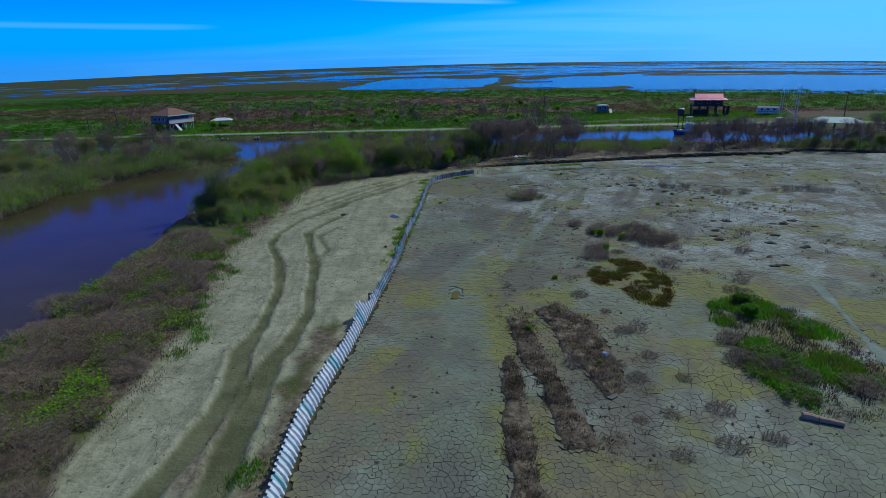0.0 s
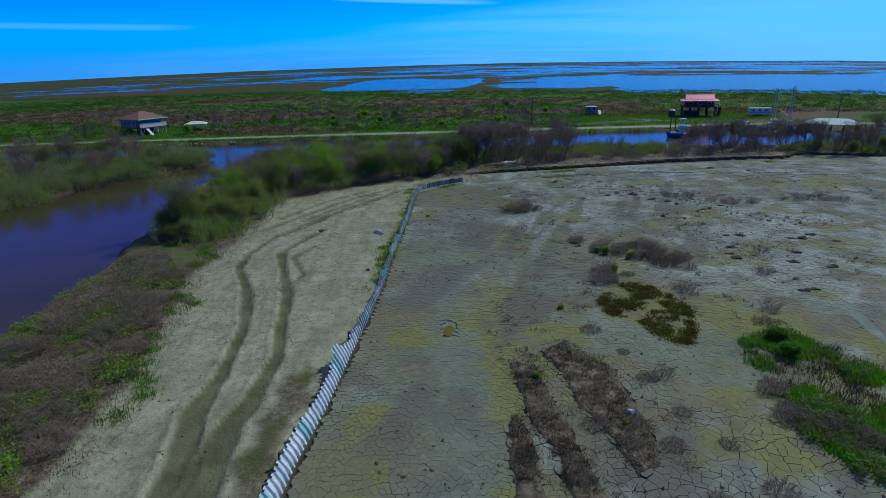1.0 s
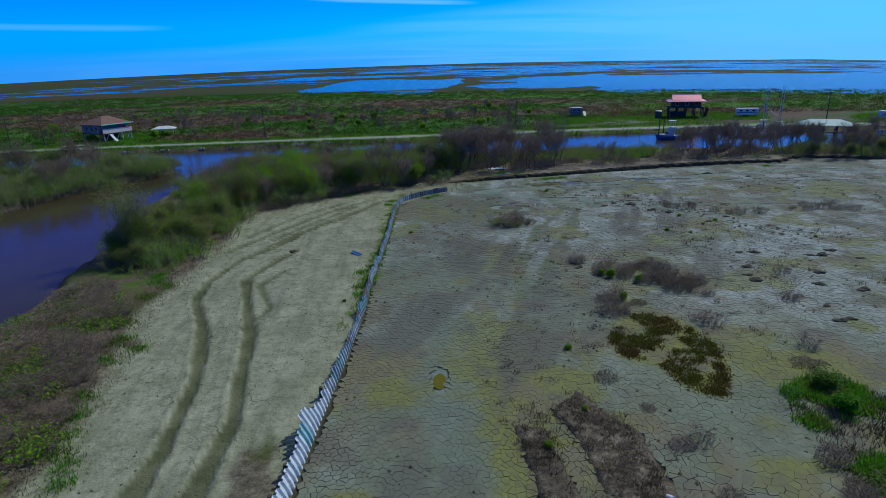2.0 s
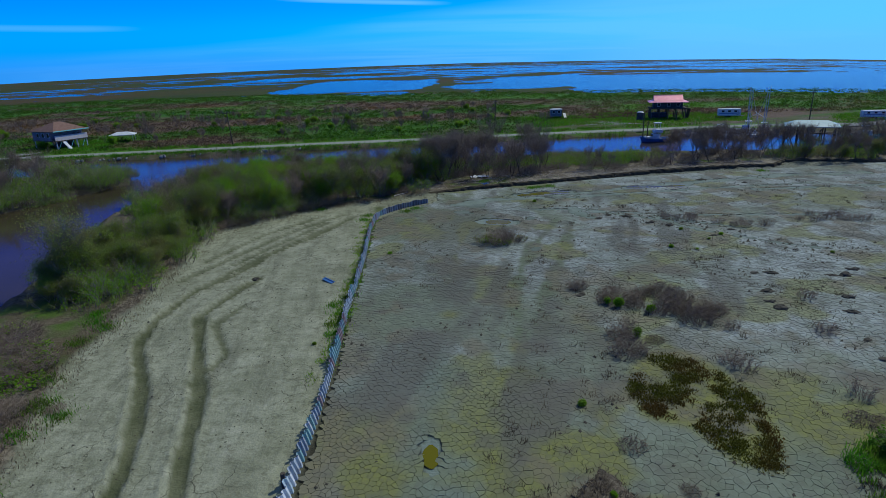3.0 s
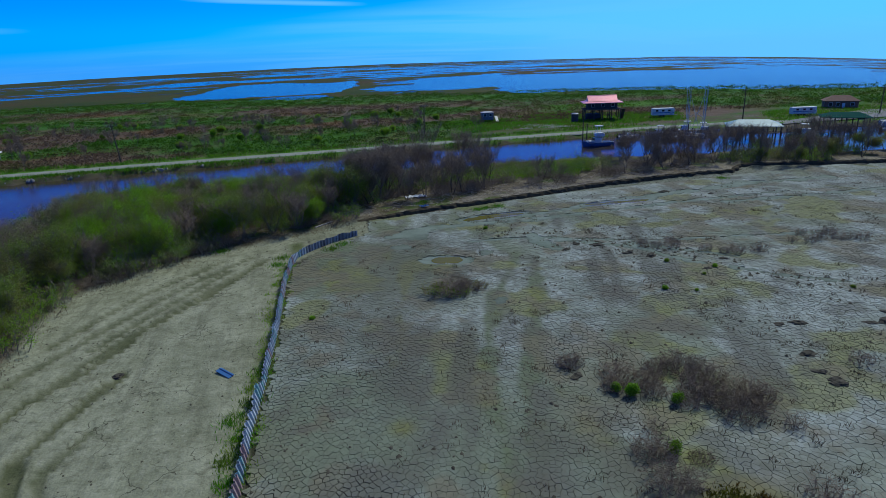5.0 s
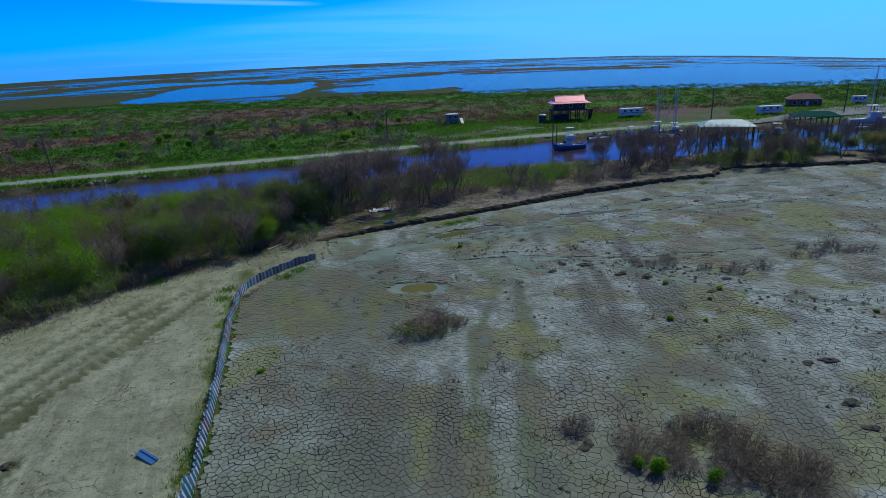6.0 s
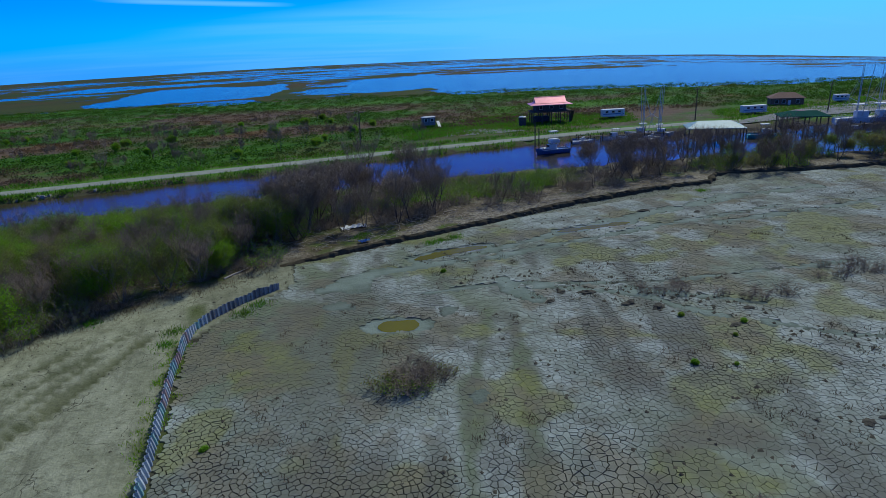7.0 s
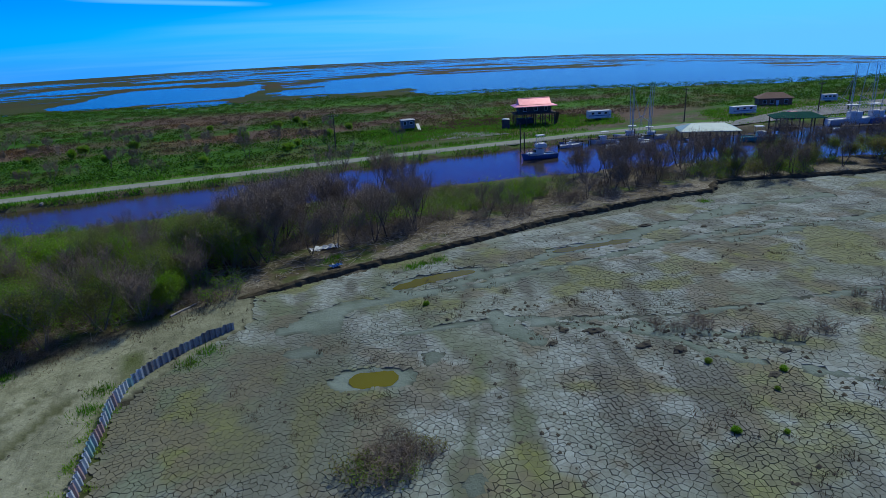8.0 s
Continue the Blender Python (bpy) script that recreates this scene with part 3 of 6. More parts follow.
    return dict(z=z, rim=rim, wrack=wrack, bare=field * (1 - sand) * (1 - plated), herb=herb, marsh=marsh, field=field, sand=sand, wet=0.95 * rut * sand, silt=silt * (1 - sand),
                ridge=np.maximum(np.maximum(ridge, sand * 0.7 * smooth(-line_distance([(-14, 18), (-13.7, 38)], x, y) + 5 * w2, -0.9, -0.1) * (1 - rut)), sand * 0.9 * smooth(-line_distance([(-10.4, 18), (-10.2, 30), (-9.7, 44)], x, y) + 5 * w2, -1.4, -0.4)),
                moss=np.maximum(np.maximum(0.75 * smooth(-line_distance([(-11.6, 18), (-11.2, 30), (-10, 40), (-8.6, 47)], x, y) + 5 * w2, -1.2, 0.1) * smooth(fbm(x, y, 2.5, 3, 18), 0.4, 0.6), 0.8 * foot * smooth(fbm(x, y, 3, 3, 17), 0.42, 0.6)), smooth(-signed(MOSS, x, y) + 3 * w2, -0.4, 0.4)),
                mudbank=(1 - smooth(d, 0.3, 1.5)) * (1 - marsh), verge=rd * smooth(d, 1.0, 2.0), rut=rut, far=smooth(y, 194, 200) * (1 - marsh))


def put_attributes(me, masks, names):
    for nme in names:
        a = me.attributes.new(nme, "FLOAT", "POINT")
        a.data.foreach_set("value", np.ascontiguousarray(masks[nme], dtype=np.float32).ravel())


# ---- ground: one sheet from under the camera to the horizon ----
def build_ground():
    cx, cy = 0.0, -16.0
    r = [0.5, 10, 20, 28]
    while r[-1] < 165:
        r.append(r[-1] * 1.0065)
    while r[-1] < 4990:
        r.append(r[-1] * 1.0125)
    az = np.radians(np.concatenate([np.arange(-48, 66, 0.2), np.arange(66, 312, 3.0)]))
    R, A = np.meshgrid(np.array(r), az, indexing="ij")
    x, y = cx + R * np.sin(A), cy + R * np.cos(A)
    g = zones(x, y)
    z = g["z"].copy()
    z = z - 0.10 * g["field"] * (1 - g["sand"]) * (1 - smooth(g["silt"], 0.05, 0.4)) * (1 - smooth(g["ridge"], 0.05, 0.4))
    nr, na = x.shape
    verts = np.stack([x, y, z], -1).reshape(-1, 3)
    i, j = np.meshgrid(np.arange(nr - 1), np.arange(na), indexing="ij")
    k = (j + 1) % na
    faces = np.stack([i * na + j, i * na + k, (i + 1) * na + k, (i + 1) * na + j], -1).reshape(-1, 4)[:, ::-1]
    me = bpy.data.meshes.new("ground")
    me.vertices.add(len(verts))
    me.vertices.foreach_set("co", verts.astype(np.float32).ravel())
    me.loops.add(faces.size)
    me.loops.foreach_set("vertex_index", faces.astype(np.int32).ravel())
    me.polygons.add(len(faces))
    me.polygons.foreach_set("loop_start", np.arange(0, faces.size, 4, dtype=np.int32))
    me.polygons.foreach_set("use_smooth", [True] * len(faces))
    me.update(calc_edges=True)
    me.materials.append(M_EARTH)
    put_attributes(me, g, ("herb", "marsh", "field", "sand", "wet", "moss", "mudbank", "silt", "ridge", "far", "verge", "wrack", "bare", "rim"))
    tagged(new("ground", me), "grey clay flat and green brown marsh land to the horizon", "ground", kind="structure")


build_ground()
wr = [20.0 * 1.07 ** i for i in range(82)]
wa = np.radians(np.concatenate([np.arange(-60, 80, 0.7), np.arange(80, 300, 5.0)]))
WR, WA = np.meshgrid(np.array(wr), wa, indexing="ij")
wx, wy = WR * np.sin(WA), -16 + WR * np.cos(WA)
wv = np.stack([wx, wy, WATER_Z - far_drop(wx, wy)], -1).reshape(-1, 3)
wq = len(wa)
wf = [(i * wq + j, (i + 1) * wq + j, (i + 1) * wq + (j + 1) % wq, i * wq + (j + 1) % wq)[::-1] for i in range(len(wr) - 1) for j in range(wq)]
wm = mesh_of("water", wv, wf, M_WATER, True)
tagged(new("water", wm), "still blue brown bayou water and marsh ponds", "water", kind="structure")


def ground_z(x, y):
    return float(zones(np.array([float(x)]), np.array([float(y)]))["z"][0])


def resample(pts, step):
    out, carry = [], 0.0
    for (ax, ay), (bx, by) in zip(pts[:-1], pts[1:]):
        n = max(1, int(round(math.hypot(bx - ax, by - ay) / step)))
        out += [(ax + (bx - ax) * i / n, ay + (by - ay) * i / n) for i in range(n)]
    return out + [pts[-1]]


def ribbon(pts, profile, wob=0.0, seed=0):
    """Sweeps a profile of (across, height) along a line in plan."""
    rnd = random.Random(seed)
    verts, faces, n = [], [], len(profile)
    for i, (x, y) in enumerate(pts):
        a, b = pts[max(0, i - 1)], pts[min(len(pts) - 1, i + 1)]
        tx, ty = b[0] - a[0], b[1] - a[1]
        q = math.hypot(tx, ty)
        nx, ny = ty / q, -tx / q
        for u, h in profile:
            e = rnd.uniform(-wob, wob)
            verts.append((x + nx * (u + e), y + ny * (u + e), h + rnd.uniform(-wob, wob) * (0.6 if h > 0.05 else 0)))
        if i:
            faces += [((i - 1) * n + k, (i - 1) * n + k + 1, i * n + k + 1, i * n + k) for k in range(n - 1)]
    return verts, faces


v, f = ribbon(resample(ROAD, 3.0), [(-2.6, -0.1), (-2.3, 0.12), (0, 0.17), (2.3, 0.12), (2.6, -0.1)], 0.03, 1)
tagged(new("road", mesh_of("road", v, f, M_ROAD)), "pale narrow road along the canal bank", "road", kind="structure")
bank = resample(BERM, 0.6)
bank = [(x, y + 1.1 * (float(fbm(np.array([x]), np.array([y]), 7.0, 3, 71)[0]) - 0.5)) for x, y in bank]
v, f = ribbon(bank, [(-1.1, -0.3), (-0.6, 0.22), (-0.28, 0.46), (0.08, 0.60), (0.32, 0.40), (0.55, -0.3)], 0.13, 2)
for i, p in enumerate(v):
    ends = min(1.0, (i // 6) / 14.0)
    v[i] = (p[0], p[1], p[2] * (0.25 + 0.75 * ends) - 0.1 * (1 - ends))
tagged(new("levee", mesh_of("levee", v, f, M_BERM)), "low dark mud levee along the edge of the clay flat", "levee", kind="structure")

# ---- fence of corrugated sheets on timber posts ----
def sheet_material(name, tones, rust):
    """Ribbed metal: each sheet takes its own paint tone, with rust and dirt creeping over it."""
    k = Mat(name, 0.5, 0.0, 0.4)
    p = k.pos("object")
    ramp = k.n.new("ShaderNodeValToRGB")
    ramp.color_ramp.interpolation = "CONSTANT"
    for i, (at, tone) in enumerate(tones):
        e = ramp.color_ramp.elements[i] if i < 2 else ramp.color_ramp.elements.new(at)
        e.position, e.color = at, (*tone, 1)
    k.l.new(k.random(), ramp.inputs[0])
    c = k.mix(k.ramp(k.noise(p, 2.5, 4), 0.40, 0.75, 0, 0.45), ramp.outputs[0], (0.22, 0.23, 0.24))
    c = k.mix(k.ramp(k.noise(p, 4.0, 5, 0.7), 0.55, 0.68, 0, rust), c, (0.13, 0.065, 0.04))
    k.colour(c)
    return k.m


M_SHEET = sheet_material("sheet_painted", ((0.0, (0.62, 0.67, 0.68)), (0.34, (0.50, 0.60, 0.62)), (0.55, (0.70, 0.72, 0.72)), (0.86, (0.28, 0.50, 0.50))), 0.5)
# greyer tones from y = 50 on, dark ones past y = 107
M_SHEET_GREY = sheet_material("sheet_grey", ((0.0, (0.40, 0.45, 0.48)), (0.38, (0.27, 0.32, 0.37)), (0.62, (0.22, 0.38, 0.37)), (0.80, (0.34, 0.23, 0.21)), (0.92, (0.50, 0.54, 0.55))), 0.7)
M_SHEET_DARK = sheet_material("sheet_dull", ((0.0, (0.20, 0.21, 0.22)), (0.4, (0.28, 0.29, 0.29)), (0.75, (0.15, 0.15, 0.155))), 0.6)


def fence_lean(y):
    """How far the top leans from the foot, towards the track."""
    return float(np.interp(y, [20, 38, 46, 52, 60, 100, 106, 113], [0.60, 0.56, 0.40, 0.28, 0.22, 0.14, 0.05, -0.1]))


def build_fence():
    fence = thing("fence", "leaning fence of ribbed metal sheets on dark timber posts", "fence")
    rnd = random.Random(4)
    pts = resample(FENCE, 0.02)
    s = [0.0]
    for a, b in zip(pts[:-1], pts[1:]):
        s.append(s[-1] + math.hypot(b[0] - a[0], b[1] - a[1]))
    s = np.array(s)
    px, py = np.array([p[0] for p in pts]), np.array([p[1] for p in pts])

    def at(q):
        x, y = float(np.interp(q, s, px)), float(np.interp(q, s, py))
        x2, y2 = float(np.interp(q + 0.15, s, px)), float(np.interp(q + 0.15, s, py))
        x1, y1 = float(np.interp(q - 0.15, s, px)), float(np.interp(q - 0.15, s, py))
        l = math.hypot(x2 - x1, y2 - y1)
        return x, y, (x2 - x1) / l, (y2 - y1) / l
    rib = 0.50
    q, top, sway = 0.0, 0.95, 0.0
    while q < s[-1] - rib:
        x0, y0, _, _ = at(q)
        jag = 0.03 if y0 < 44 else 0.22 if y0 < 78 else 0.10
        mean = 0.90 if y0 < 44 else 0.92 if y0 < 66 else 0.78
        top = 0.7 * top + 0.3 * mean + rnd.uniform(-jag, jag)
        if 45.6 < y0 < 46.4:
            top = 1.6
        sway = 0.6 * sway + rnd.uniform(-0.05, 0.05)
        prof = [(q, 0.0), (q + 0.20, 0.0), (q + 0.25, 0.15), (q + 0.42, 0.15), (q + rib - 0.02, 0.01)]
        verts, faces, m = [], [], len(prof)
        for level in range(4):
            for u, out in prof:
                x, y, tx, ty = at(u)
                lean = fence_lean(y) + sway
                w = (0.0, 0.35, 0.7, 1.0)[level]
                h = top * w + (rnd.uniform(-0.02, 0.02) if level == 3 else 0)
                off = out - 0.1 - lean * w ** 1.2 * top
                h *= math.sqrt(max(0.3, 1 - (lean * 0.7) ** 2))
                verts.append((x + ty * off, y - tx * off, h - 0.12 if level == 0 else h))
        for level in range(3):
            faces += [(level * m + k, level * m + k + 1, (level + 1) * m + k + 1, (level + 1) * m + k) for k in range(m - 1)]
        ob = part("sheet", mesh_of("sheet", verts, faces, M_SHEET if y0 < 50 else M_SHEET_GREY if y0 < 107 else M_SHEET_DARK), None, fence)
        sol = ob.modifiers.new("thickness", "SOLIDIFY")
        sol.thickness = 0.02
        q += rib
    q = 0.6
    while at(q)[1] < 50:
        x, y, tx, ty = at(q)
        off = 0.30 + 0.75 * fence_lean(y)
        h = 0.85 + rnd.uniform(-0.15, 0.15)
        bx, by = x - ty * off, y + tx * off
        part("post", rod((bx, by, -0.2), (bx + rnd.uniform(-0.06, 0.06), by + rnd.uniform(-0.06, 0.06), h), 0.15, 0.13, 10), M_TIMBER, fence, "dark round timber post")
        q += 2.4 + rnd.uniform(-0.3, 0.3)


build_fence()

# ---- plants ----


def tube(segs, a, b, r0, r1):
    segs.append((*a, *b, r0, r1))


def tubes(segs, n=3):
    """Tapered tubes for a list of segments, as arrays."""
    s = np.array(segs)
    a, b, r = s[:, 0:3], s[:, 3:6], s[:, 6:8]
    d = b - a
    d /= np.linalg.norm(d, axis=1)[:, None] + 1e-9
    u = np.cross(d, (0.31, 0.77, 0.55))
    u /= np.linalg.norm(u, axis=1)[:, None] + 1e-9
    w = np.cross(d, u)
    t = 2 * np.pi * np.arange(n) / n
    off = u[:, None, :] * np.cos(t)[None, :, None] + w[:, None, :] * np.sin(t)[None, :, None]
    v = np.concatenate([a[:, None] + off * r[:, None, 0:1], b[:, None] + off * r[:, None, 1:2]], 1)
    k = np.arange(n)
    f = np.stack([k, (k + 1) % n, n + (k + 1) % n, n + k], -1)
    f = f[None] + (2 * n * np.arange(len(s)))[:, None, None]
    return v.reshape(-1, 3), f.reshape(-1, 4)


def limbs(height, seed, spread=0.55, levels=4, girth=0.03, stems=1, twig=0.012, rise=0.05):
    """A branching frame: mesh data and the ends of its twigs."""
    rnd = random.Random(seed)
    segs, tips = [], []

    def grow(p, d, length, r, lv):
        n = 3 if lv < 2 else 2
        for i in range(n):
            e = p + d * length / n
            r2 = max(twig, r * (0.86 if i < n - 1 else 0.7))
            tube(segs, p, e, r, r2)
            p, r = e, r2
            d = d + Vector((rnd.gauss(0, 0.12), rnd.gauss(0, 0.12), rnd.gauss(rise, 0.08)))
            d.normalize()
            if lv < levels and (lv > 0 or i > 0):
                for _ in range(rnd.choice((1, 2))):
                    side = Vector((rnd.gauss(0, 1), rnd.gauss(0, 1), rnd.uniform(-0.1, 0.7))).normalized()
                    grow(p.copy(), (d * (1 - spread) + side * spread).normalized(), length * rnd.uniform(0.5, 0.75), r * 0.62, lv + 1)
        tips.append(p.copy())
        if lv < levels:
            for _ in range(2):
                side = Vector((rnd.gauss(0, 1), rnd.gauss(0, 1), rnd.uniform(0, 0.8))).normalized()
                grow(p.copy(), (d * (1 - spread * 0.7) + side * spread * 0.7).normalized(), length * rnd.uniform(0.45, 0.7), r * 0.75, lv + 1)
    for k in range(stems):
        a = rnd.uniform(0, 6.28)
        lean = 0.1 if stems == 1 else 0.42
        grow(Vector((0.04 * math.cos(a) * (stems > 1), 0.04 * math.sin(a) * (stems > 1), -0.15)),
             Vector((lean * math.cos(a), lean * math.sin(a), 1)).normalized(), height * 0.42, height * girth / (1 + 0.4 * (stems - 1)), 0)
    return *tubes(segs, 3), tips


def leaves(centres, per, spread, size, seed, flat=0.6, level=0.6):
    """Small leaf sprays scattered round centres."""
    rng = np.random.default_rng(seed)
    c = np.repeat(np.array([tuple(p) for p in centres]), per, axis=0)
    n = len(c)
    c = c + rng.normal(0, spread, (n, 3)) * (1, 1, flat)
    u = rng.normal(0, 1, (n, 3)) * (1, 1, level)
    u /= np.linalg.norm(u, axis=1)[:, None]
    w = np.cross(u, rng.normal(0, 1, (n, 3)) * (level, level, 1))
    w /= np.linalg.norm(w, axis=1)[:, None]
    s = size * rng.uniform(0.6, 1.4, (n, 1))
    v = np.stack([c - u * s, c + w * s * 0.55, c + u * s, c - w * s * 0.55], 1).reshape(-1, 3)
    v[:, 2] = np.maximum(v[:, 2], 0.02)
    return v, np.arange(n * 4).reshape(-1, 4)


def split_frame(v, f, split):
    """Parts a branching frame into its stout limbs and its thin branches."""
    r = np.linalg.norm(v.reshape(-1, 6, 3)[:, 0] - v.reshape(-1, 6, 3)[:, 1], axis=1)
    stout = np.repeat(r > split, 3)
    out = []
    for keep in (stout, ~stout):
        used, where = np.unique(f[keep], return_inverse=True)
        out.append((v[used], where.reshape(-1, 4)))
    return out


def sprays(tips, per, reach, r, seed):
    """Short fine twigs fanning out of the ends of branches."""
    rnd, segs = random.Random(seed), []
    for p in tips:
        for _ in range(per):
            d = Vector((rnd.gauss(0, 0.6), rnd.gauss(0, 0.6), rnd.gauss(0.35, 0.5)))
            tube(segs, p, p + d * reach, r, r * 0.6)
    return tubes(segs, 3)


def leafy_tree(name, label, category, height, seed, leaf, per=9, size=0.16, stems=3, spread=0.45, low=0.22, gaps=-0.14):
    """Many stems from one foot; a mist of small leaves along the outer branches, with gaps and bare tips."""
    t = thing(name, label, category, "trees and shrubs along the bank")
    v, f, tips = limbs(height, seed, 0.42, 3, 0.016, stems, 0.009, 0.12)
    part("trunk", mesh_np("trunk", v, f, M_BARK), None, t)
    rnd = random.Random(seed + 500)
    tips = [p for p in tips if p.z > height * low and noise.noise(p * (4.2 / height) + Vector((seed * 3.7, 0, 0))) > gaps and rnd.random() < 0.88]
    clumps = []
    for p in tips:
        for _ in range(4):
            q = p + Vector((rnd.gauss(0, 0.5), rnd.gauss(0, 0.5), rnd.gauss(-0.1, 0.6))) * spread * 1.6
            clumps.append((q.x, q.y, max(0.1, q.z)))
    v, f = leaves(clumps, max(2, per // 4), spread * 0.5, size, seed, 0.9)
    part("crown", mesh_np("crown", v, f, leaf), None, t)
    return t


def shrub_mass(name, label, height, radius, seed, leaf, stems=64, per=30, size=0.06):
    """A wide shrub of many leafy stems from an uneven patch, tall here and low there."""
    rnd = random.Random(seed)
    t = thing(name, label, "shrub", "trees and shrubs along the bank")
    segs, clumps = [], []
    for _ in range(stems):
        a, r = rnd.uniform(0, 6.283), radius * math.sqrt(rnd.random())
        x, y = r * math.cos(a), r * math.sin(a)
        up = noise.noise(Vector((x, y, seed * 2.3)) * (1.7 / radius))
        if up < -0.28:
            continue
        h = height * (0.62 + 0.75 * up) * rnd.uniform(0.6, 1.15) * (1.05 - 0.45 * (r / radius) ** 2)
        p = Vector((x, y, -0.1))
        d = Vector((0.35 * x / radius + rnd.gauss(0, 0.22), 0.35 * y / radius + rnd.gauss(0, 0.22), 1))
        e = p + d * h * 0.55
        tube(segs, p, e, 0.030, 0.018)
        for _ in range(3):
            g = e + Vector((rnd.gauss(0, 0.22), rnd.gauss(0, 0.22), rnd.uniform(0.2, 0.5))) * h
            tube(segs, e, g, 0.015, 0.007)
            for k in range(max(2, per // 6)):
                q = e + (g - e) * rnd.uniform(-0.5, 1.05) + Vector((rnd.gauss(0, 0.14), rnd.gauss(0, 0.14), rnd.gauss(0, 0.12))) * (0.5 + 0.3 * h)
                clumps.append((q.x, q.y, max(0.08, q.z)))
    tagged(part("brushwood", mesh_np("brushwood", *tubes(segs), M_BARK), None, t), kind="stuff")
    v, f = leaves(clumps, 3, 0.13, size, seed, 0.9)
    part("foliage", mesh_np("foliage", v, f, leaf), None, t)
    return t


def bare_tree(name, label, height, seed, stems=1, levels=4, spread=0.40, bark=None):
    """A leafless tree: trunk and limbs, and a thin haze of fine twigs."""
    t = thing(name, label, "tree", "trees and shrubs along the bank")
    v, f, tips = limbs(height, seed, spread, levels, 0.017, stems, 0.011, 0.16)
    stout, thin = split_frame(v, f, 0.05)
    part("trunk", mesh_np("trunk", *stout, bark or M_DARK_BARK), None, t)
    fine = sprays(tips, 2, 0.06 * height, 0.008, seed)
    both = mesh_np("brushwood", np.concatenate([thin[0], fine[0]]), np.concatenate([thin[1], fine[1] + len(thin[0])]), M_TWIG)
    tagged(part("brushwood", both, None, t), kind="stuff")
    return t


def brush(name, label, height, radius, seed, n=160, mat=None, leaf=None):
    """A thicket of thin dry stems that fork upward."""
    rnd = random.Random(seed)
    t = thing(name, label, "shrub", "dry brush")
    segs, tips = [], []
    for _ in range(n):
        a, r = rnd.uniform(0, 6.28), radius * math.sqrt(rnd.random())
        p = Vector((r * math.cos(a), r * math.sin(a), -0.05))
        h = height * rnd.uniform(0.45, 1.0) * (1.1 - 0.5 * r / radius)
        d = Vector((0.5 * math.cos(a) * r / radius + rnd.gauss(0, 0.3), 0.5 * math.sin(a) * r / radius + rnd.gauss(0, 0.3), 1))
        e = p + d * h * 0.6
        tube(segs, p, e, 0.016, 0.011)
        for _ in range(3):
            g = e + Vector((rnd.gauss(0, 0.26), rnd.gauss(0, 0.26), rnd.uniform(0.1, 0.45))) * h
            tube(segs, e, g, 0.010, 0.006)
            tips.append(g)
            for _ in range(2):
                k = e + (g - e) * rnd.uniform(0.4, 1.0)
                tube(segs, k, k + Vector((rnd.gauss(0, 0.2), rnd.gauss(0, 0.2), rnd.uniform(-0.02, 0.22))) * h, 0.009, 0.005)
    tagged(part("brushwood", mesh_np("brushwood", *tubes(segs), mat or M_TWIG), None, t), kind="stuff")
    if leaf:
        v, f = leaves(tips, 2, 0.16, 0.10, seed)
        tagged(part("foliage", mesh_np("foliage", v, f, leaf), None, t), kind="stuff")
    return t


def spread_out(proto, spots, lo=0.8, hi=1.25, seed=1):
    """Moves the first of a kind to the first spot and copies it to the rest."""
    rnd = random.Random(seed)
    level = zones(np.array([float(p[0]) for p in spots]), np.array([float(p[1]) for p in spots]))["z"]
    for i, (x, y) in enumerate(spots):
        k = rnd.uniform(lo, hi)
        m = pose(x, y, float(level[i]), 0, 0, rnd.uniform(0, 360)) @ Matrix.Diagonal((k * rnd.uniform(0.9, 1.15), k, k * rnd.uniform(0.85, 1.1), 1))
        if i == 0:
            proto.matrix_basis = m
        else:
            c = copy_thing(proto, m)
            c.matrix_basis = m


def scatter(outline, n, seed, gap=1.5, keep=None):
    rnd = random.Random(seed)
    xs, ys = [p[0] for p in outline], [p[1] for p in outline]
    out, tries = [], 0
    while len(out) < n and tries < n * 60:
        tries += 1
        x, y = rnd.uniform(min(xs), max(xs)), rnd.uniform(min(ys), max(ys))
        if not inside(outline, np.array([x]), np.array([y]))[0]:
            continue
        if any((x - a) ** 2 + (y - b) ** 2 < gap * gap for a, b in out):
            continue
        out.append((x, y))
    return out


def deal(kinds, spots, seed, lo=0.8, hi=1.25):
    """Deals spots out among several first-of-a-kind plants."""
    for i, k in enumerate(kinds):
        if spots[i::len(kinds)]:
            spread_out(k, spots[i::len(kinds)], lo, hi, seed + i)


GREEN_TREE = "leafy spring green willow shrub on the canal bank"
OLIVE_TREE = "half bare olive shrub tree on the canal bank"
BARE_TREE = "bare grey brown tree on the canal bank"
greens = lambda h, s, name="willow", label=GREEN_TREE: [leafy_tree(name, label, "tree" if h > 3 else "shrub", h * k, s + i, M_LEAF, 28, 0.058, 4, 0.085 * h) for i, k in enumerate((1.0, 0.85))]
olives = lambda h, s: [leafy_tree("shrub_tree", OLIVE_TREE, "tree", h * k, s + i, M_LEAF_DULL, 20, 0.05, 4, 0.09 * h) for i, k in enumerate((1.0, 0.8))]
masses = lambda h, s, name, label: [shrub_mass(name, label, h * k, 0.62 * h + 0.4, s + i, m) for i, (k, m) in enumerate(((1.0, M_LEAF), (0.8, M_LEAF), (1.1, M_LEAF_DULL), (0.9, M_LEAF)))]
bares = lambda h, s, n=2, bark=None: [bare_tree("bare_tree", BARE_TREE, h * (1 - 0.12 * i), s + i, 2 + i % 3, 3, 0.40, bark) for i in range(n)]

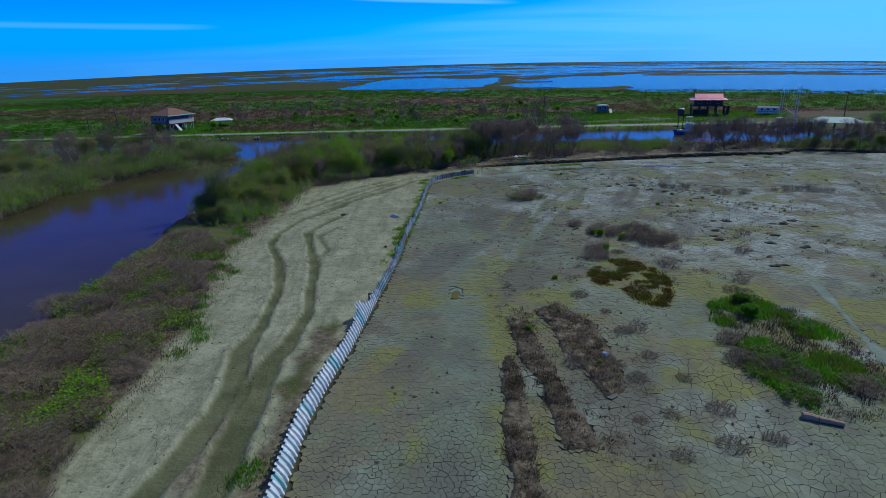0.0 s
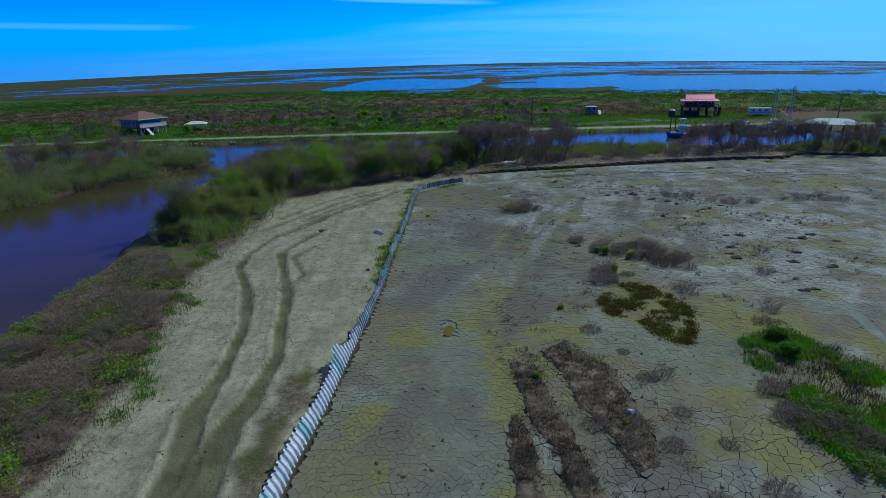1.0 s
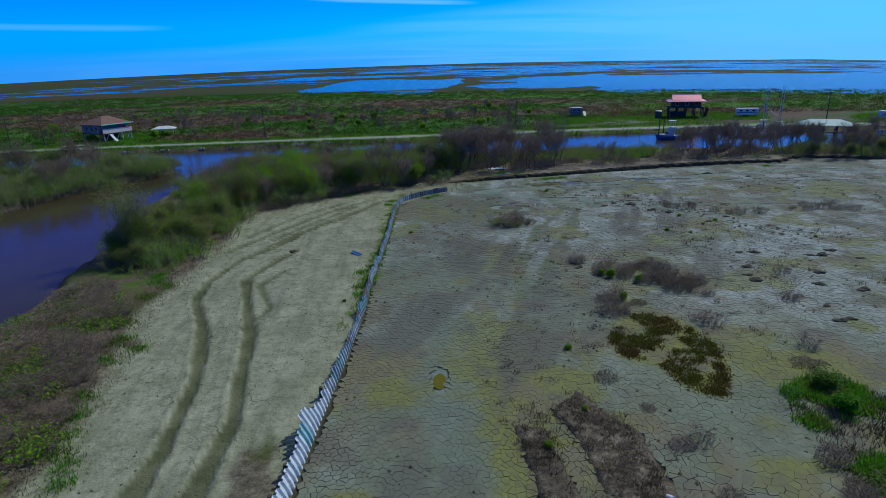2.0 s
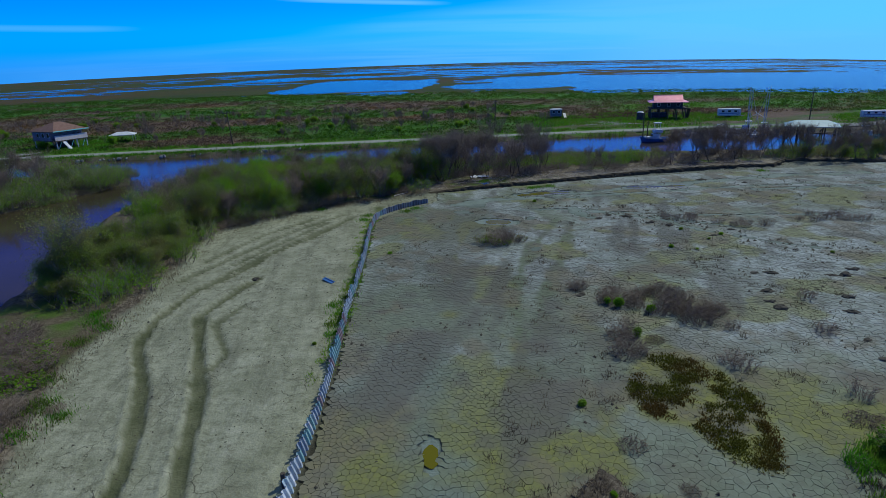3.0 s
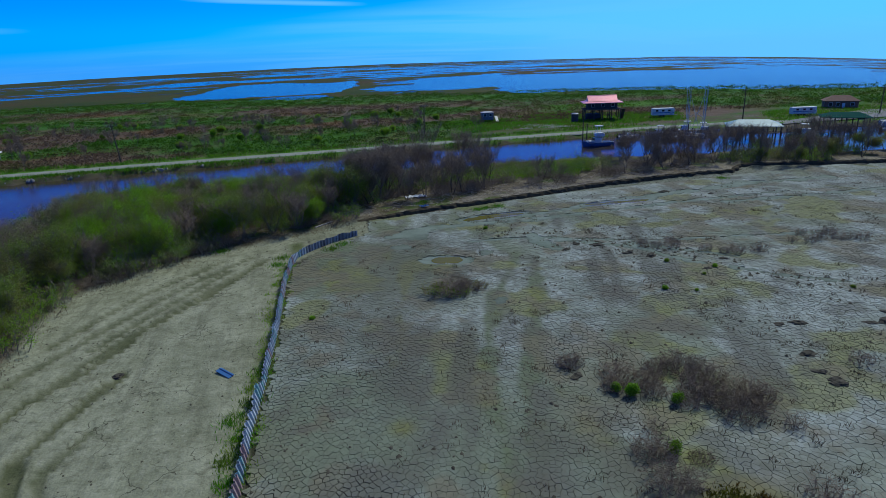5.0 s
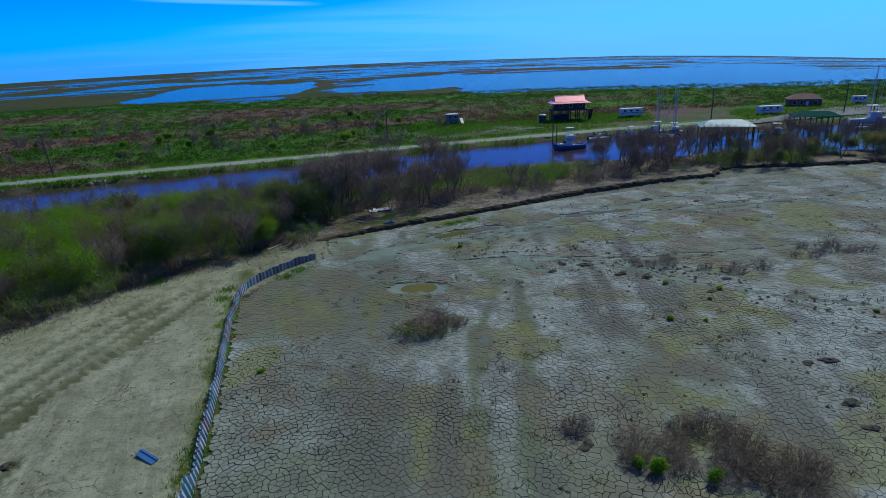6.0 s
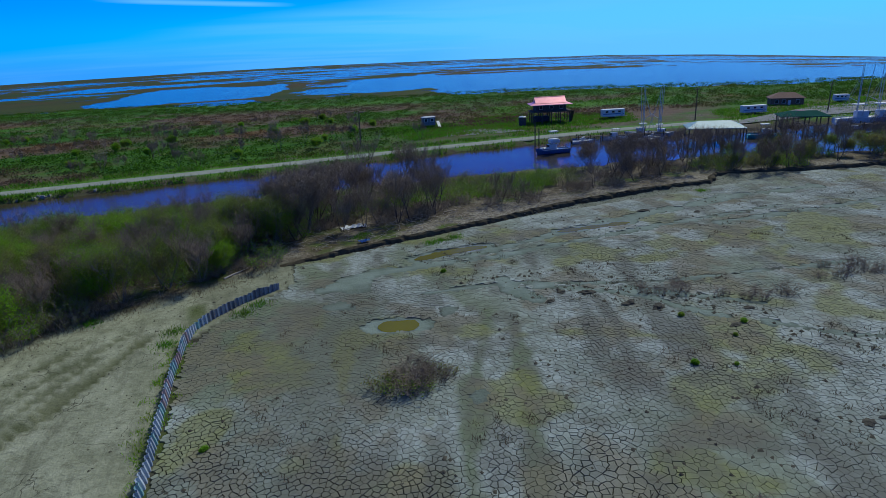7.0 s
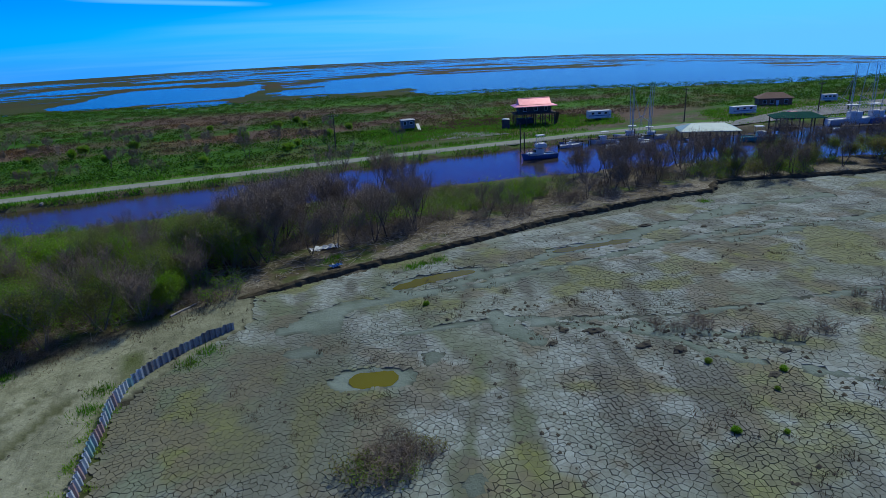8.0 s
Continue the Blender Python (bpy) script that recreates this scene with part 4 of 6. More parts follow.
# wooded bank between the clay flat and the canal
WOOD_WEST = [(-31, 101), (-26, 103), (-19, 107.5), (-12, 113.5), (-2, 116.5), (7, 121), (12, 128), (10, 136), (-14, 137), (-31, 134)]
deal(greens(5.6, 11) + masses(4.2, 15, "willow_shrub", GREEN_TREE) + olives(5.8, 21) + olives(4.8, 23), scatter(WOOD_WEST, 150, 3, 1.6), 5)
deal(bares(6.4, 31, 3, M_BARK), scatter(WOOD_WEST, 44, 8, 2.4), 15)
LOW_WEST = [(-40, 112), (-32, 104), (-31, 134), (10, 137), (12, 152), (-20, 156), (-38, 154), (-41, 135)]
deal(masses(2.6, 13, "low_shrub", "low leafy green shrub under the trees"), scatter(LOW_WEST, 130, 17, 2.0), 6)
deal([brush("brush_thicket", "reddish brown bare brush under the trees", 1.3, 1.4, 55, 110)], scatter([(-24.5, 101), (-18, 107), (-11, 113), (7, 120.5), (5, 125), (-14, 119), (-24, 109)], 34, 18, 1.5), 36)
WOOD_EAST = [(10, 127), (40, 129), (76, 131), (80, 143), (52, 149), (12, 153)]
deal(bares(8.4, 41, 4), [p for p in scatter(WOOD_EAST, 80, 4, 2.0) if not (36 < p[0] < 61 and p[1] > 131)], 25)
deal([brush("brush_thicket", "reddish brown bare brush on the bank", 1.8, 1.6, 51, 110)], [p for p in scatter(WOOD_EAST, 60, 14, 1.9) if not (44 < p[0] < 61 and p[1] > 134)], 35)
deal(masses(3.0, 61, "bank_shrub", "bright green upright shrub on the canal bank"), scatter([(34, 133), (56, 134), (56, 145), (36, 146)], 26, 6, 1.7) + scatter([(11, 132), (34, 135), (30, 146), (12, 148)], 16, 7, 2), 45)
WOOD_FAR = [(80, 131), (110, 121), (150, 106), (158, 112), (118, 128), (88, 140)]
deal(bares(6.8, 75), scatter([(66, 131), (74, 129), (112, 120), (122, 130), (84, 146), (66, 146)], 40, 22, 2.3), 57)
spread_out(bare_tree("bare_tree", "tall dark many-stemmed bare tree on the bank", 10.5, 47, 4), [(10.8, 127.6), (12.4, 129.4)], 0.9, 1.1, 28)
deal(olives(4.4, 71) + masses(3.6, 73, "bank_shrub", "leafy green shrub on the canal bank"), scatter(WOOD_FAR, 60, 9, 1.7), 55)
# brushy shore beside the track
SHORE = [(-33, 31), (-26, 24), (-22, 22), (-22, 40), (-24.5, 54), (-27, 66), (-33, 74), (-35, 50)]
deal([brush("brush_thicket", "dense dry mauve brown brush on the shore", 1.5, 1.5, 81 + i, 220) for i in range(2)], scatter(SHORE, 64, 10, 1.5), 65)
deal([brush("herb_shrub", "green leafy herbs among dry stems", 1.1, 1.3, 85, 90, None, M_LEAF)], scatter(SHORE, 52, 11, 1.5), 66)
deal([brush("herb_shrub", "bright green leafy herbs on the shore", 1.1, 1.3, 86, 90, None, M_BRIGHT)], scatter([(-36, 18), (-23, 18), (-27, 27), (-32, 36), (-35, 44)], 36, 21, 1.4) + [(-29, 52), (-30, 55), (-28.5, 61), (-31, 66), (-33, 68)], 67)
POINT = [(-35, 81), (-29, 78), (-25.5, 84), (-25, 100), (-31, 103), (-36, 95)]
deal(masses(3.9, 91, "point_shrub", "leafy green shrub on the point of land") + olives(4.4, 95) + olives(3.6, 97), scatter(POINT, 62, 12, 1.3), 75)
spread_out(leafy_tree("shrub_tree", "large rounded half bare tree at the water", "tree", 8.6, 99, M_LEAF_DULL, 14, 0.075, 6, 0.62, 0.12), [(-33.6, 83.5)], 1, 1, 3)
# far shore of the inlet
PENINSULA = [(-150, 60), (-74, 60), (-71.5, 90), (-72, 104), (-68.5, 120), (-61, 133), (-53.5, 149), (-58, 156.5), (-150, 158)]
deal(masses(5.0, 101, "marsh_shrub", "leafy green shrub on the marsh shore") + olives(5.4, 103), scatter(PENINSULA, 210, 13, 2.6), 85)
deal(bares(8.5, 111, 3, M_BARK), scatter(PENINSULA, 44, 15, 4), 95)
spread_out(bare_tree("bare_tree", "pale bare tree above the green shrubs", 10.5, 117, 1, 4, 0.45, M_PALE_BARK), [(-70, 141), (-76, 135), (-80, 128)], 0.8, 1.05, 96)
BANK = [(-73.5, 56), (-71.6, 75), (-71.2, 90), (-72, 104), (-68.2, 120), (-61, 132.5), (-53.6, 148), (-56, 156)]
rnd = random.Random(61)
deal(masses(4.2, 105, "shore_shrub", "dense green shrub above the water's edge"), [(x + 1.6 - 15 * rnd.random() ** 1.5, y + rnd.uniform(-1, 1)) for x, y in resample(BANK, 0.55)], 97, 0.4, 1.4)
# taller scrub standing out of the thicket beyond the road
SCRUB = [(-112, 199), (-30, 196), (30, 196), (60, 198), (58, 250), (40, 290), (-150, 290)]
deal(bares(5.0, 131), scatter(SCRUB, 84, 19, 4), 98)
deal(greens(2.8, 133, "scrub_willow", "low green willow in the thicket"), scatter(SCRUB, 34, 20, 5), 99)


# ---- wide thicket beyond the road ----
def thicket(n, seed):
    rng = np.random.default_rng(seed)
    x, y = rng.uniform(-420, 560, n * 3), 196 + 360 * rng.uniform(0, 1, n * 3) ** 1.3
    az = np.degrees(np.arctan2(x, y))
    belt = np.interp(x, [p[0] for p in BELT], [p[1] for p in BELT])
    road = line_distance(ROAD, x, y)
    yards = np.minimum(np.minimum(np.hypot(x - 96, y - 208), np.hypot(x + 88, y - 210)), line_distance([(60, 205), (130, 200), (200, 180)], x, y) - 4)
    ok = (y < belt + 10) & (road > 7) & (yards > 11) & (np.abs(az) < 62) & (signed(BAYOU, x, y) > 3)
    x, y = x[ok][:n], y[ok][:n]
    tall = 0.5 + 2.2 * fbm(x, y, 25, 3, 91) ** 2
    hgt = tall * rng.uniform(0.5, 1.2, len(x))
    per = 26
    a, q = rng.uniform(0, 6.283, (len(x), per)), np.sqrt(rng.uniform(0, 1, (len(x), per))) * rng.uniform(1.2, 2.8, (len(x), 1))
    px, py = x[:, None] + q * np.cos(a), y[:, None] + q * np.sin(a)
    pz = 0.2 - far_drop(px, py) + hgt[:, None] * (1 - (q / 3.4) ** 2) * rng.uniform(0.3, 1.1, q.shape)
    v, f = leaves(np.stack([px, py, pz], -1).reshape(-1, 3), 1, 0.05, 0.27, seed, 0.6, 0.45)
    me = mesh_np("thicket", v, f, M_THICKET)
    edge = v[:, 1] - np.interp(v[:, 0], [p[0] for p in BELT], [p[1] for p in BELT])
    put_attributes(me, dict(rim=smooth(edge + 30 * (fbm(v[:, 0], v[:, 1], 60, 3, 8) - 0.5), -95, -45)), ("rim",))
    tagged(new("thicket", me), "wide low thicket of green and reddish brown scrub", "thicket", kind="stuff")


thicket(17000, 5)

M_DRIFTWOOD = worn("bleached_branch", (0.22, 0.19, 0.16), (0.40, 0.35, 0.30), 2.0, 0.9, 0, 0.2, 0.1)


# ---- puddles in the clay flat ----
def build_puddle(line, w, label, seed):
    rnd = random.Random(seed)
    pts = resample(line, 0.4)
    left, right = [], []
    for i, (x, y) in enumerate(pts):
        a, b = pts[max(0, i - 1)], pts[min(len(pts) - 1, i + 1)]
        l = math.hypot(b[0] - a[0], b[1] - a[1])
        nx, ny = (b[1] - a[1]) / l, -(b[0] - a[0]) / l
        e = w * math.sqrt(max(0.04, 1 - (2 * i / (len(pts) - 1) - 1) ** 4))
        k1, k2 = e * rnd.uniform(0.8, 1.1), e * rnd.uniform(0.8, 1.1)
        right.append((x + nx * k1, y + ny * k1))
        left.append((x - nx * k2, y - ny * k2))
    ring = right + left[::-1]
    z = max(ground_z(*p) for p in pts) + 0.045
    tagged(new("puddle", mesh_of("puddle", [(x, y, z) for x, y in ring], [tuple(range(len(ring)))[::-1]], M_PUDDLE)), label, "puddle", kind="structure")


for i, (line, w) in enumerate(PUDDLES):
    build_puddle(line, w, "shallow yellow brown puddle on the clay flat", i)


# ---- plants and clods on the clay flat ----
def grass(name, label, spots, per, radius, height, width, material, seed, droop=0.35):
    """Blades round many spots, in one mesh."""
    rng = np.random.default_rng(seed)
    c = np.repeat(np.array(spots, float)[:, :2], per, axis=0)
    n = len(c)
    c = c + rng.normal(0, radius, (n, 2))
    z = zones(c[:, 0], c[:, 1])["z"]
    a = rng.uniform(0, 6.283, n)
    h = height * rng.uniform(0.5, 1.3, n)
    lean = h * droop * rng.uniform(0.2, 2.0, n)
    w = width * rng.uniform(0.6, 1.4, n)
    dx, dy = np.cos(a), np.sin(a)
    v = np.stack([np.stack([c[:, 0] - dy * w, c[:, 1] + dx * w, z - 0.02], -1), np.stack([c[:, 0] + dy * w, c[:, 1] - dx * w, z - 0.02], -1),
                  np.stack([c[:, 0] + dx * lean, c[:, 1] + dy * lean, z + h], -1)], 1).reshape(-1, 3)
    tagged(new(name, mesh_np(name, v, np.arange(n * 3).reshape(-1, 3), material)), label, "grass", kind="stuff")


def clod(seed):
    """A rough lump of torn mud and roots."""
    bm = bmesh.new()
    bmesh.ops.create_icosphere(bm, subdivisions=3, radius=0.5)
    for vt in bm.verts:
        k = 1 + 0.55 * (noise.noise(vt.co * 3.0 + Vector((seed * 7.3, 0, 0))) + 0.5 * noise.noise(vt.co * 8 + Vector((0, seed * 3.1, 0))))
        vt.co = Vector((vt.co.x * 1.3 * k, vt.co.y * 0.75 * k, max(-0.1, vt.co.z * 0.55 * k)))
    me = bpy.data.meshes.new("mud_clod")
    bm.to_mesh(me)
    bm.free()
    me.materials.append(M_CLOD)
    return me


M_CLOD = worn("dark_clod", (0.045, 0.040, 0.032), (0.10, 0.09, 0.07), 3.0, 0.95, 0, 0.6, 0.1)
CLODS = [(36.5, 74.0), (38.0, 73.7), (34.6, 69.5), (33.4, 67.3), (33.4, 65.7), (43.2, 71.9), (44.4, 71.7), (46.3, 72.9), (40.7, 66.8), (38.5, 64.0), (35.7, 59.3),
         (34.8, 56.4), (35.9, 56.5), (39.6, 86.5), (36.7, 91.9), (35.0, 93.6), (31.3, 98.5), (29.2, 97.1), (33.5, 66.2), (17.7, 72.0), (17.5, 73.3), (55.7, 117), (61, 113),
         (-14.3, 83.0), (43.1, 88.3), (33.2, 97.3), (47.5, 70.1), (41.5, 62.2)]
clods = [clod(i) for i in range(4)]
rnd = random.Random(21)
for i, (x, y) in enumerate(CLODS):
    ob = tagged(new("mud_clod", clods[i % 4]), "dark lump of torn mud on the clay flat", "clod", "clods on the clay flat")
    k = rnd.uniform(0.7, 1.25)
    ob.matrix_basis = pose(x, y, ground_z(x, y) - 0.02, 0, 0, rnd.uniform(-30, 30)) @ Matrix.Diagonal((k * 0.9, k, k * rnd.uniform(0.5, 0.8), 1))

# dry bushes on the flat
DRY = [(19.2, 69.8), (21.3, 68.6), (22.6, 67.0), (24.8, 66.5), (26.4, 65.6), (17.9, 73.5), (17.7, 63.4), (17.3, 60.8), (24.0, 67.6), (25.4, 68.8), (27.2, 66.2), (23.5, 71.2), (24.9, 70.7),
       (25.0, 64.9), (20.3, 71), (22, 70)]
spread_out(brush("dry_bush", "tangled grey brown dry bush on cracked mud", 1.25, 1.1, 121, 130), DRY, 0.7, 1.2, 31)
SPARSE = [(37.5, 94.8), (38.9, 94.2), (40.6, 93.5), (43.1, 91.4), (44.3, 89.8), (45.4, 89.4), (48.2, 89.2), (53.7, 90.3), (55.4, 89.6), (57.3, 90.0), (58.9, 89.3), (60.0, 88.8), (61.4, 88.3),
          (38.2, 96), (41.5, 95), (56.5, 92), (59.5, 91), (15.9, 42.8), (29.2, 52.6), (33.8, 61.2), (27.0, 63.0), (23.8, 58.1), (24.1, 57.1), (19, 65), (18.3, 63.1), (37.0, 67.3), (50.5, 61), (53, 62.5), (48, 58)]
spread_out(brush("sparse_bush", "sparse leafless bush on cracked mud", 1.3, 0.75, 122, 42), SPARSE, 0.65, 1.15, 32)
LOW = [(11.8, 38.1), (12.3, 37.1), (13.3, 35.3), (11.0, 35.5), (17.6, 60.6), (20.1, 62.1), (27.3, 50.3), (28.5, 50.2), (12.9, 50.2), (6.6, 43.5), (10.5, 45.5), (11.4, 42.8), (7.2, 37.5), (4.4, 33.5), (4.2, 28),
       (22, 38.5), (21.4, 36.5), (23, 34.5), (10.8, 41), (13.9, 31), (7.5, 33), (-23, 60), (15.2, 38.5), (16.4, 35.2), (14.6, 42.6), (17.2, 31.4), (16.2, 28.0), (13.1, 27.2), (14.2, 46.4), (18.8, 28.4), (11.9, 30.6), (9.6, 37.6)]
spread_out(brush("dry_bush", "low matted dry shrub on a mud ridge", 0.6, 1.0, 123, 110, M_TWIG), LOW, 0.4, 0.9, 33)
spread_out(brush("marsh_bush", "brown bush with green shoots on cracked mud", 1.5, 0.9, 124, 46, None, M_LEAF_DULL), [(11.6, 90.0), (12.6, 89.2), (15.6, 90.4), (14.2, 88.6), (16.6, 89.6)], 0.5, 1.0, 34)
spread_out(brush("marsh_bush", "dense brown leafless bush on cracked mud", 2.0, 0.85, 125, 62), [(14.6, 90.4), (13.4, 90.2), (15.2, 89.2), (13.6, 88.8)], 0.7, 1.1, 35)
spread_out(leafy_tree("green_bush", "small bright green bush among dry stems", "shrub", 1.25, 126, M_LEAF, 6, 0.07, 5, 0.14), [(22.2, 67.1), (20.0, 68.7), (19.2, 69.4), (18.9, 62.9)], 0.45, 0.75, 36)
spread_out(brush("green_bush", "bright green leafy bush in the herb patch", 1.15, 1.1, 127, 70, None, M_BRIGHT),
           [c for c in scatter(GREEN, 40, 41, 1.1) if fbm(np.array([c[0]]), np.array([c[1]]), 3.0, 4, 44)[0] > 0.50], 0.45, 0.95, 37)
spread_out(leafy_tree("green_bush", "tall bright green bush at the edge of the herb patch", "shrub", 2.0, 128, M_BRIGHT, 10, 0.1, 5, 0.2), [(26.4, 47.0), (25.8, 44.5)], 0.5, 0.7, 38)
spread_out(brush("dry_bush", "dry brown shrub in the herb patch", 1.1, 1.0, 129, 120), [(22.0, 40.5), (21.4, 37.2), (23.2, 36.2), (24.6, 34.8), (27.5, 33)], 0.8, 1.2, 39)
SPRIGS = [(48.1, 77.8), (37.1, 89.7), (32.5, 83.3), (34.9, 82.0), (40.6, 86.6), (11.5, 54.7), (23.4, 108.6), (38.2, 85.2), (10.2, 46.5), (7.0, 43.2), (11.3, 37.5), (-6.5, 66.5), (0.3, 88)]
spread_out(leafy_tree("sprig", "small green plant on cracked mud", "plant", 0.5, 130, M_LEAF, 3, 0.05, 5, 0.10), SPRIGS, 0.4, 0.7, 40)

rng = np.random.default_rng(9)
in_poly = lambda poly, n, seed: scatter(poly, n, seed, 0.05)
grass("herb_cover", "bright green herb cover on the mud", [c for c in in_poly(GREEN, 1300, 51) if fbm(np.array([c[0]]), np.array([c[1]]), 3.0, 4, 44)[0] > 0.42], 30, 0.26, 0.36, 0.04, M_BRIGHT, 61)
grass("herb_straw", "brown dead stems in the herb patch", [c for c in in_poly(GREEN, 420, 58) if fbm(np.array([c[0]]), np.array([c[1]]), 3.0, 4, 44)[0] < 0.44], 22, 0.3, 0.30, 0.025, M_DEAD, 60, 0.8)
grass("moss_mat", "dark olive marsh mat on the mud", [c for c in in_poly(MOSS, 620, 52) if fbm(np.array([c[0]]), np.array([c[1]]), 2.2, 3, 45)[0] > 0.46], 30, 0.22, 0.13, 0.05, M_MOSS, 62, 0.9)
for i, r in enumerate(RIDGES):
    grass("dead_grass", "matted dead grass on a mud ridge", [c for c in in_poly(r, 190, 53 + i) if fbm(np.array([c[0]]), np.array([c[1]]), 1.4, 3, 47)[0] > 0.45], 24, 0.20, 0.17, 0.024, M_DEAD, 63 + i, 1.2)
grass("dead_grass", "thin dead grass strewn over the mud", [c for c in in_poly(LITTER, 420, 59) if fbm(np.array([c[0]]), np.array([c[1]]), 2.0, 3, 46)[0] > 0.47], 16, 0.3, 0.15, 0.022, M_STRAW, 70, 1.4)
grass("shore_grass", "olive grass on the shore", scatter([(-36, 16), (-22.5, 16), (-24, 24), (-28, 30), (-33, 38), (-36, 40)], 420, 60, 0.1), 24, 0.4, 0.5, 0.03, M_LEAF, 69, 0.6)
edge = [(x + rng.normal(0, 0.6), y + rng.normal(0, 0.6)) for x, y in resample(FIELD[1:12], 0.5)]
grass("edge_grass", "dry straw grass along the edge of the flat", edge, 40, 0.7, 0.22, 0.025, M_STRAW, 71, 0.6)
bright = [(-22.2, 59.1), (-24.0, 61.0), (-24.2, 60), (-21.8, 47.7), (-19.8, 43.3), (-20.5, 45), (-22.5, 50), (-23, 52), (-25.5, 64), (-26, 70), (-25, 73), (-27, 76), (-26.5, 74), (-23.8, 57), (-20.6, 41),
          (-21.5, 46), (-11, 26.5), (-10.6, 27.4), (-5, 70), (-4.6, 72), (-5.2, 74), (-4.9, 68), (-4.3, 76), (-3.6, 80), (-2.4, 106.5), (-2.9, 104), (-9.5, 112), (-14, 112.5), (27, 118.6), (25.5, 118.4), (19, 125), (18, 124), (29, 119), (70, 121.5), (3.5, 107.5), (5, 109)]
grass("green_grass", "bright green grass patches along the edges", bright, 220, 0.50, 0.3, 0.03, M_BRIGHT, 72, 0.5)
near_fence = [(np.interp(y, [p[1] for p in FENCE[:14]], [p[0] for p in FENCE[:14]]) + rng.normal(-0.7, 0.5), y) for y in rng.uniform(60, 108, 100)]
grass("fence_grass", "olive grass at the foot of the fence", near_fence, 40, 0.25, 0.17, 0.03, M_LEAF, 73, 0.5)
field_spots = [(x, y) for x, y in zip(rng.uniform(3, 72, 1900), rng.uniform(26, 118, 1900)) if fbm(np.array([x]), np.array([y]), 9, 3, 33)[0] > 0.52]
grass("field_straw", "scattered dry grass tufts on cracked mud", field_spots, 18, 0.22, 0.24, 0.022, M_DEAD, 74, 0.8)
verge = [(x + rng.normal(0, 3), y - 5.6 + rng.normal(0, 0.7)) for x, y in resample(ROAD[1:10], 0.5)] + [(x + rng.normal(0, 3), y + 6 + rng.normal(0, 1.2)) for x, y in resample(ROAD[1:10], 0.6)]
grass("verge_grass", "bright green grass verge of the road", verge, 22, 0.9, 0.6, 0.10, M_BRIGHT, 75, 0.5)
yard = scatter([(70, 200), (118, 196), (128, 215), (100, 240), (78, 236)], 900, 76, 0.3) + scatter([(-112, 198), (-84, 198), (-76, 222), (-100, 226)], 500, 77, 0.3) + scatter([(130, 172), (200, 160), (230, 190), (150, 200)], 700, 78, 0.3)
yard += scatter([(50, 203), (72, 203), (74, 232), (52, 236)], 420, 80, 0.3)
grass("yard_grass", "bright green rough grass in the yards", yard, 20, 1.3, 0.5, 0.12, M_BRIGHT, 79, 0.6)

# fallen twigs and clods strewn about
def strewn(name, label, spots, size, material, seed, category):
    rng = np.random.default_rng(seed)
    c = np.array(spots)
    n = len(c)
    z = zones(c[:, 0], c[:, 1])["z"]
    base = np.array([(-1, -0.7, 0), (1, -0.5, 0), (0.6, 0.8, 0), (-0.8, 0.6, 0), (0.1, 0.0, 0.9)], float)
    v = base[None] * rng.uniform(0.5, 1.5, (n, 5, 1)) * (size * rng.uniform(0.4, 1.6, n) ** 1.5)[:, None, None]
    a = rng.uniform(0, 6.283, n)
    ca, sa = np.cos(a)[:, None], np.sin(a)[:, None]
    v = np.stack([v[..., 0] * ca - v[..., 1] * sa + c[:, 0:1], v[..., 0] * sa + v[..., 1] * ca + c[:, 1:2], v[..., 2] + z[:, None] - 0.01], -1)
    f = np.array([(0, 1, 4), (1, 2, 4), (2, 3, 4), (3, 0, 4)])[None] + 5 * np.arange(n)[:, None, None]
    tagged(new(name, mesh_np(name, v.reshape(-1, 3), f.reshape(-1, 3), material)), label, category, kind="stuff")


track = [(x, y) for x, y in zip(rng.uniform(-23, -4, 2400), rng.uniform(20, 112, 2400)) if fbm(np.array([x]), np.array([y]), 5, 3, 35)[0] > 0.47]
strewn("clay_crumbs", "crumbs of dry clay on the track", track, 0.045, M_CLOD, 81, "clods")
flat = [(x, y) for x, y in zip(rng.uniform(-5, 90, 6000), rng.uniform(24, 122, 6000)) if fbm(np.array([x]), np.array([y]), 6, 3, 36)[0] > 0.52 and x < 30 + 0.9 * (y - 30)]
strewn("mud_crumbs", "dark crumbs of mud on the flat", flat, 0.085, M_CLOD, 82, "clods")
rows = []
for line in ([(29, 99), (33.9, 98.6), (38, 95), (41, 91)], [(30.5, 97.3), (35, 94.3), (38.5, 91.0), (41, 87.6)], [(24, 106), (30, 104), (38, 99.5), (48, 94)], [(37.1, 95.7), (41, 91.2), (45, 87)], [(41.5, 84.5), (46, 80.5), (52, 77)]):
    rows += [(x + rng.normal(0, 0.75), y + rng.normal(0, 0.6)) for x, y in resample(line, 0.28)]
strewn("torn_mud", "torn dark mud along the washed channels", rows, 0.11, M_CLOD, 84, "clods")
under = scatter([(-24, 102), (-12, 113.5), (8, 121), (75, 127), (76, 134), (8, 130), (-14, 122), (-26, 110)], 1500, 83, 0.1)
segs = []
for x, y in under:
    a, l = rnd.uniform(0, 6.283), rnd.uniform(0.4, 2.0)
    z = 0.25 + rnd.uniform(0, 0.2)
    tube(segs, (x, y, z), (x + l * math.cos(a), y + l * math.sin(a), z + rnd.uniform(-0.1, 0.25)), 0.035, 0.012)
tagged(new("fallen_twigs", mesh_np("fallen_twigs", *tubes(segs), M_DRIFTWOOD)), "bleached fallen branches under the trees", "branches", kind="stuff")

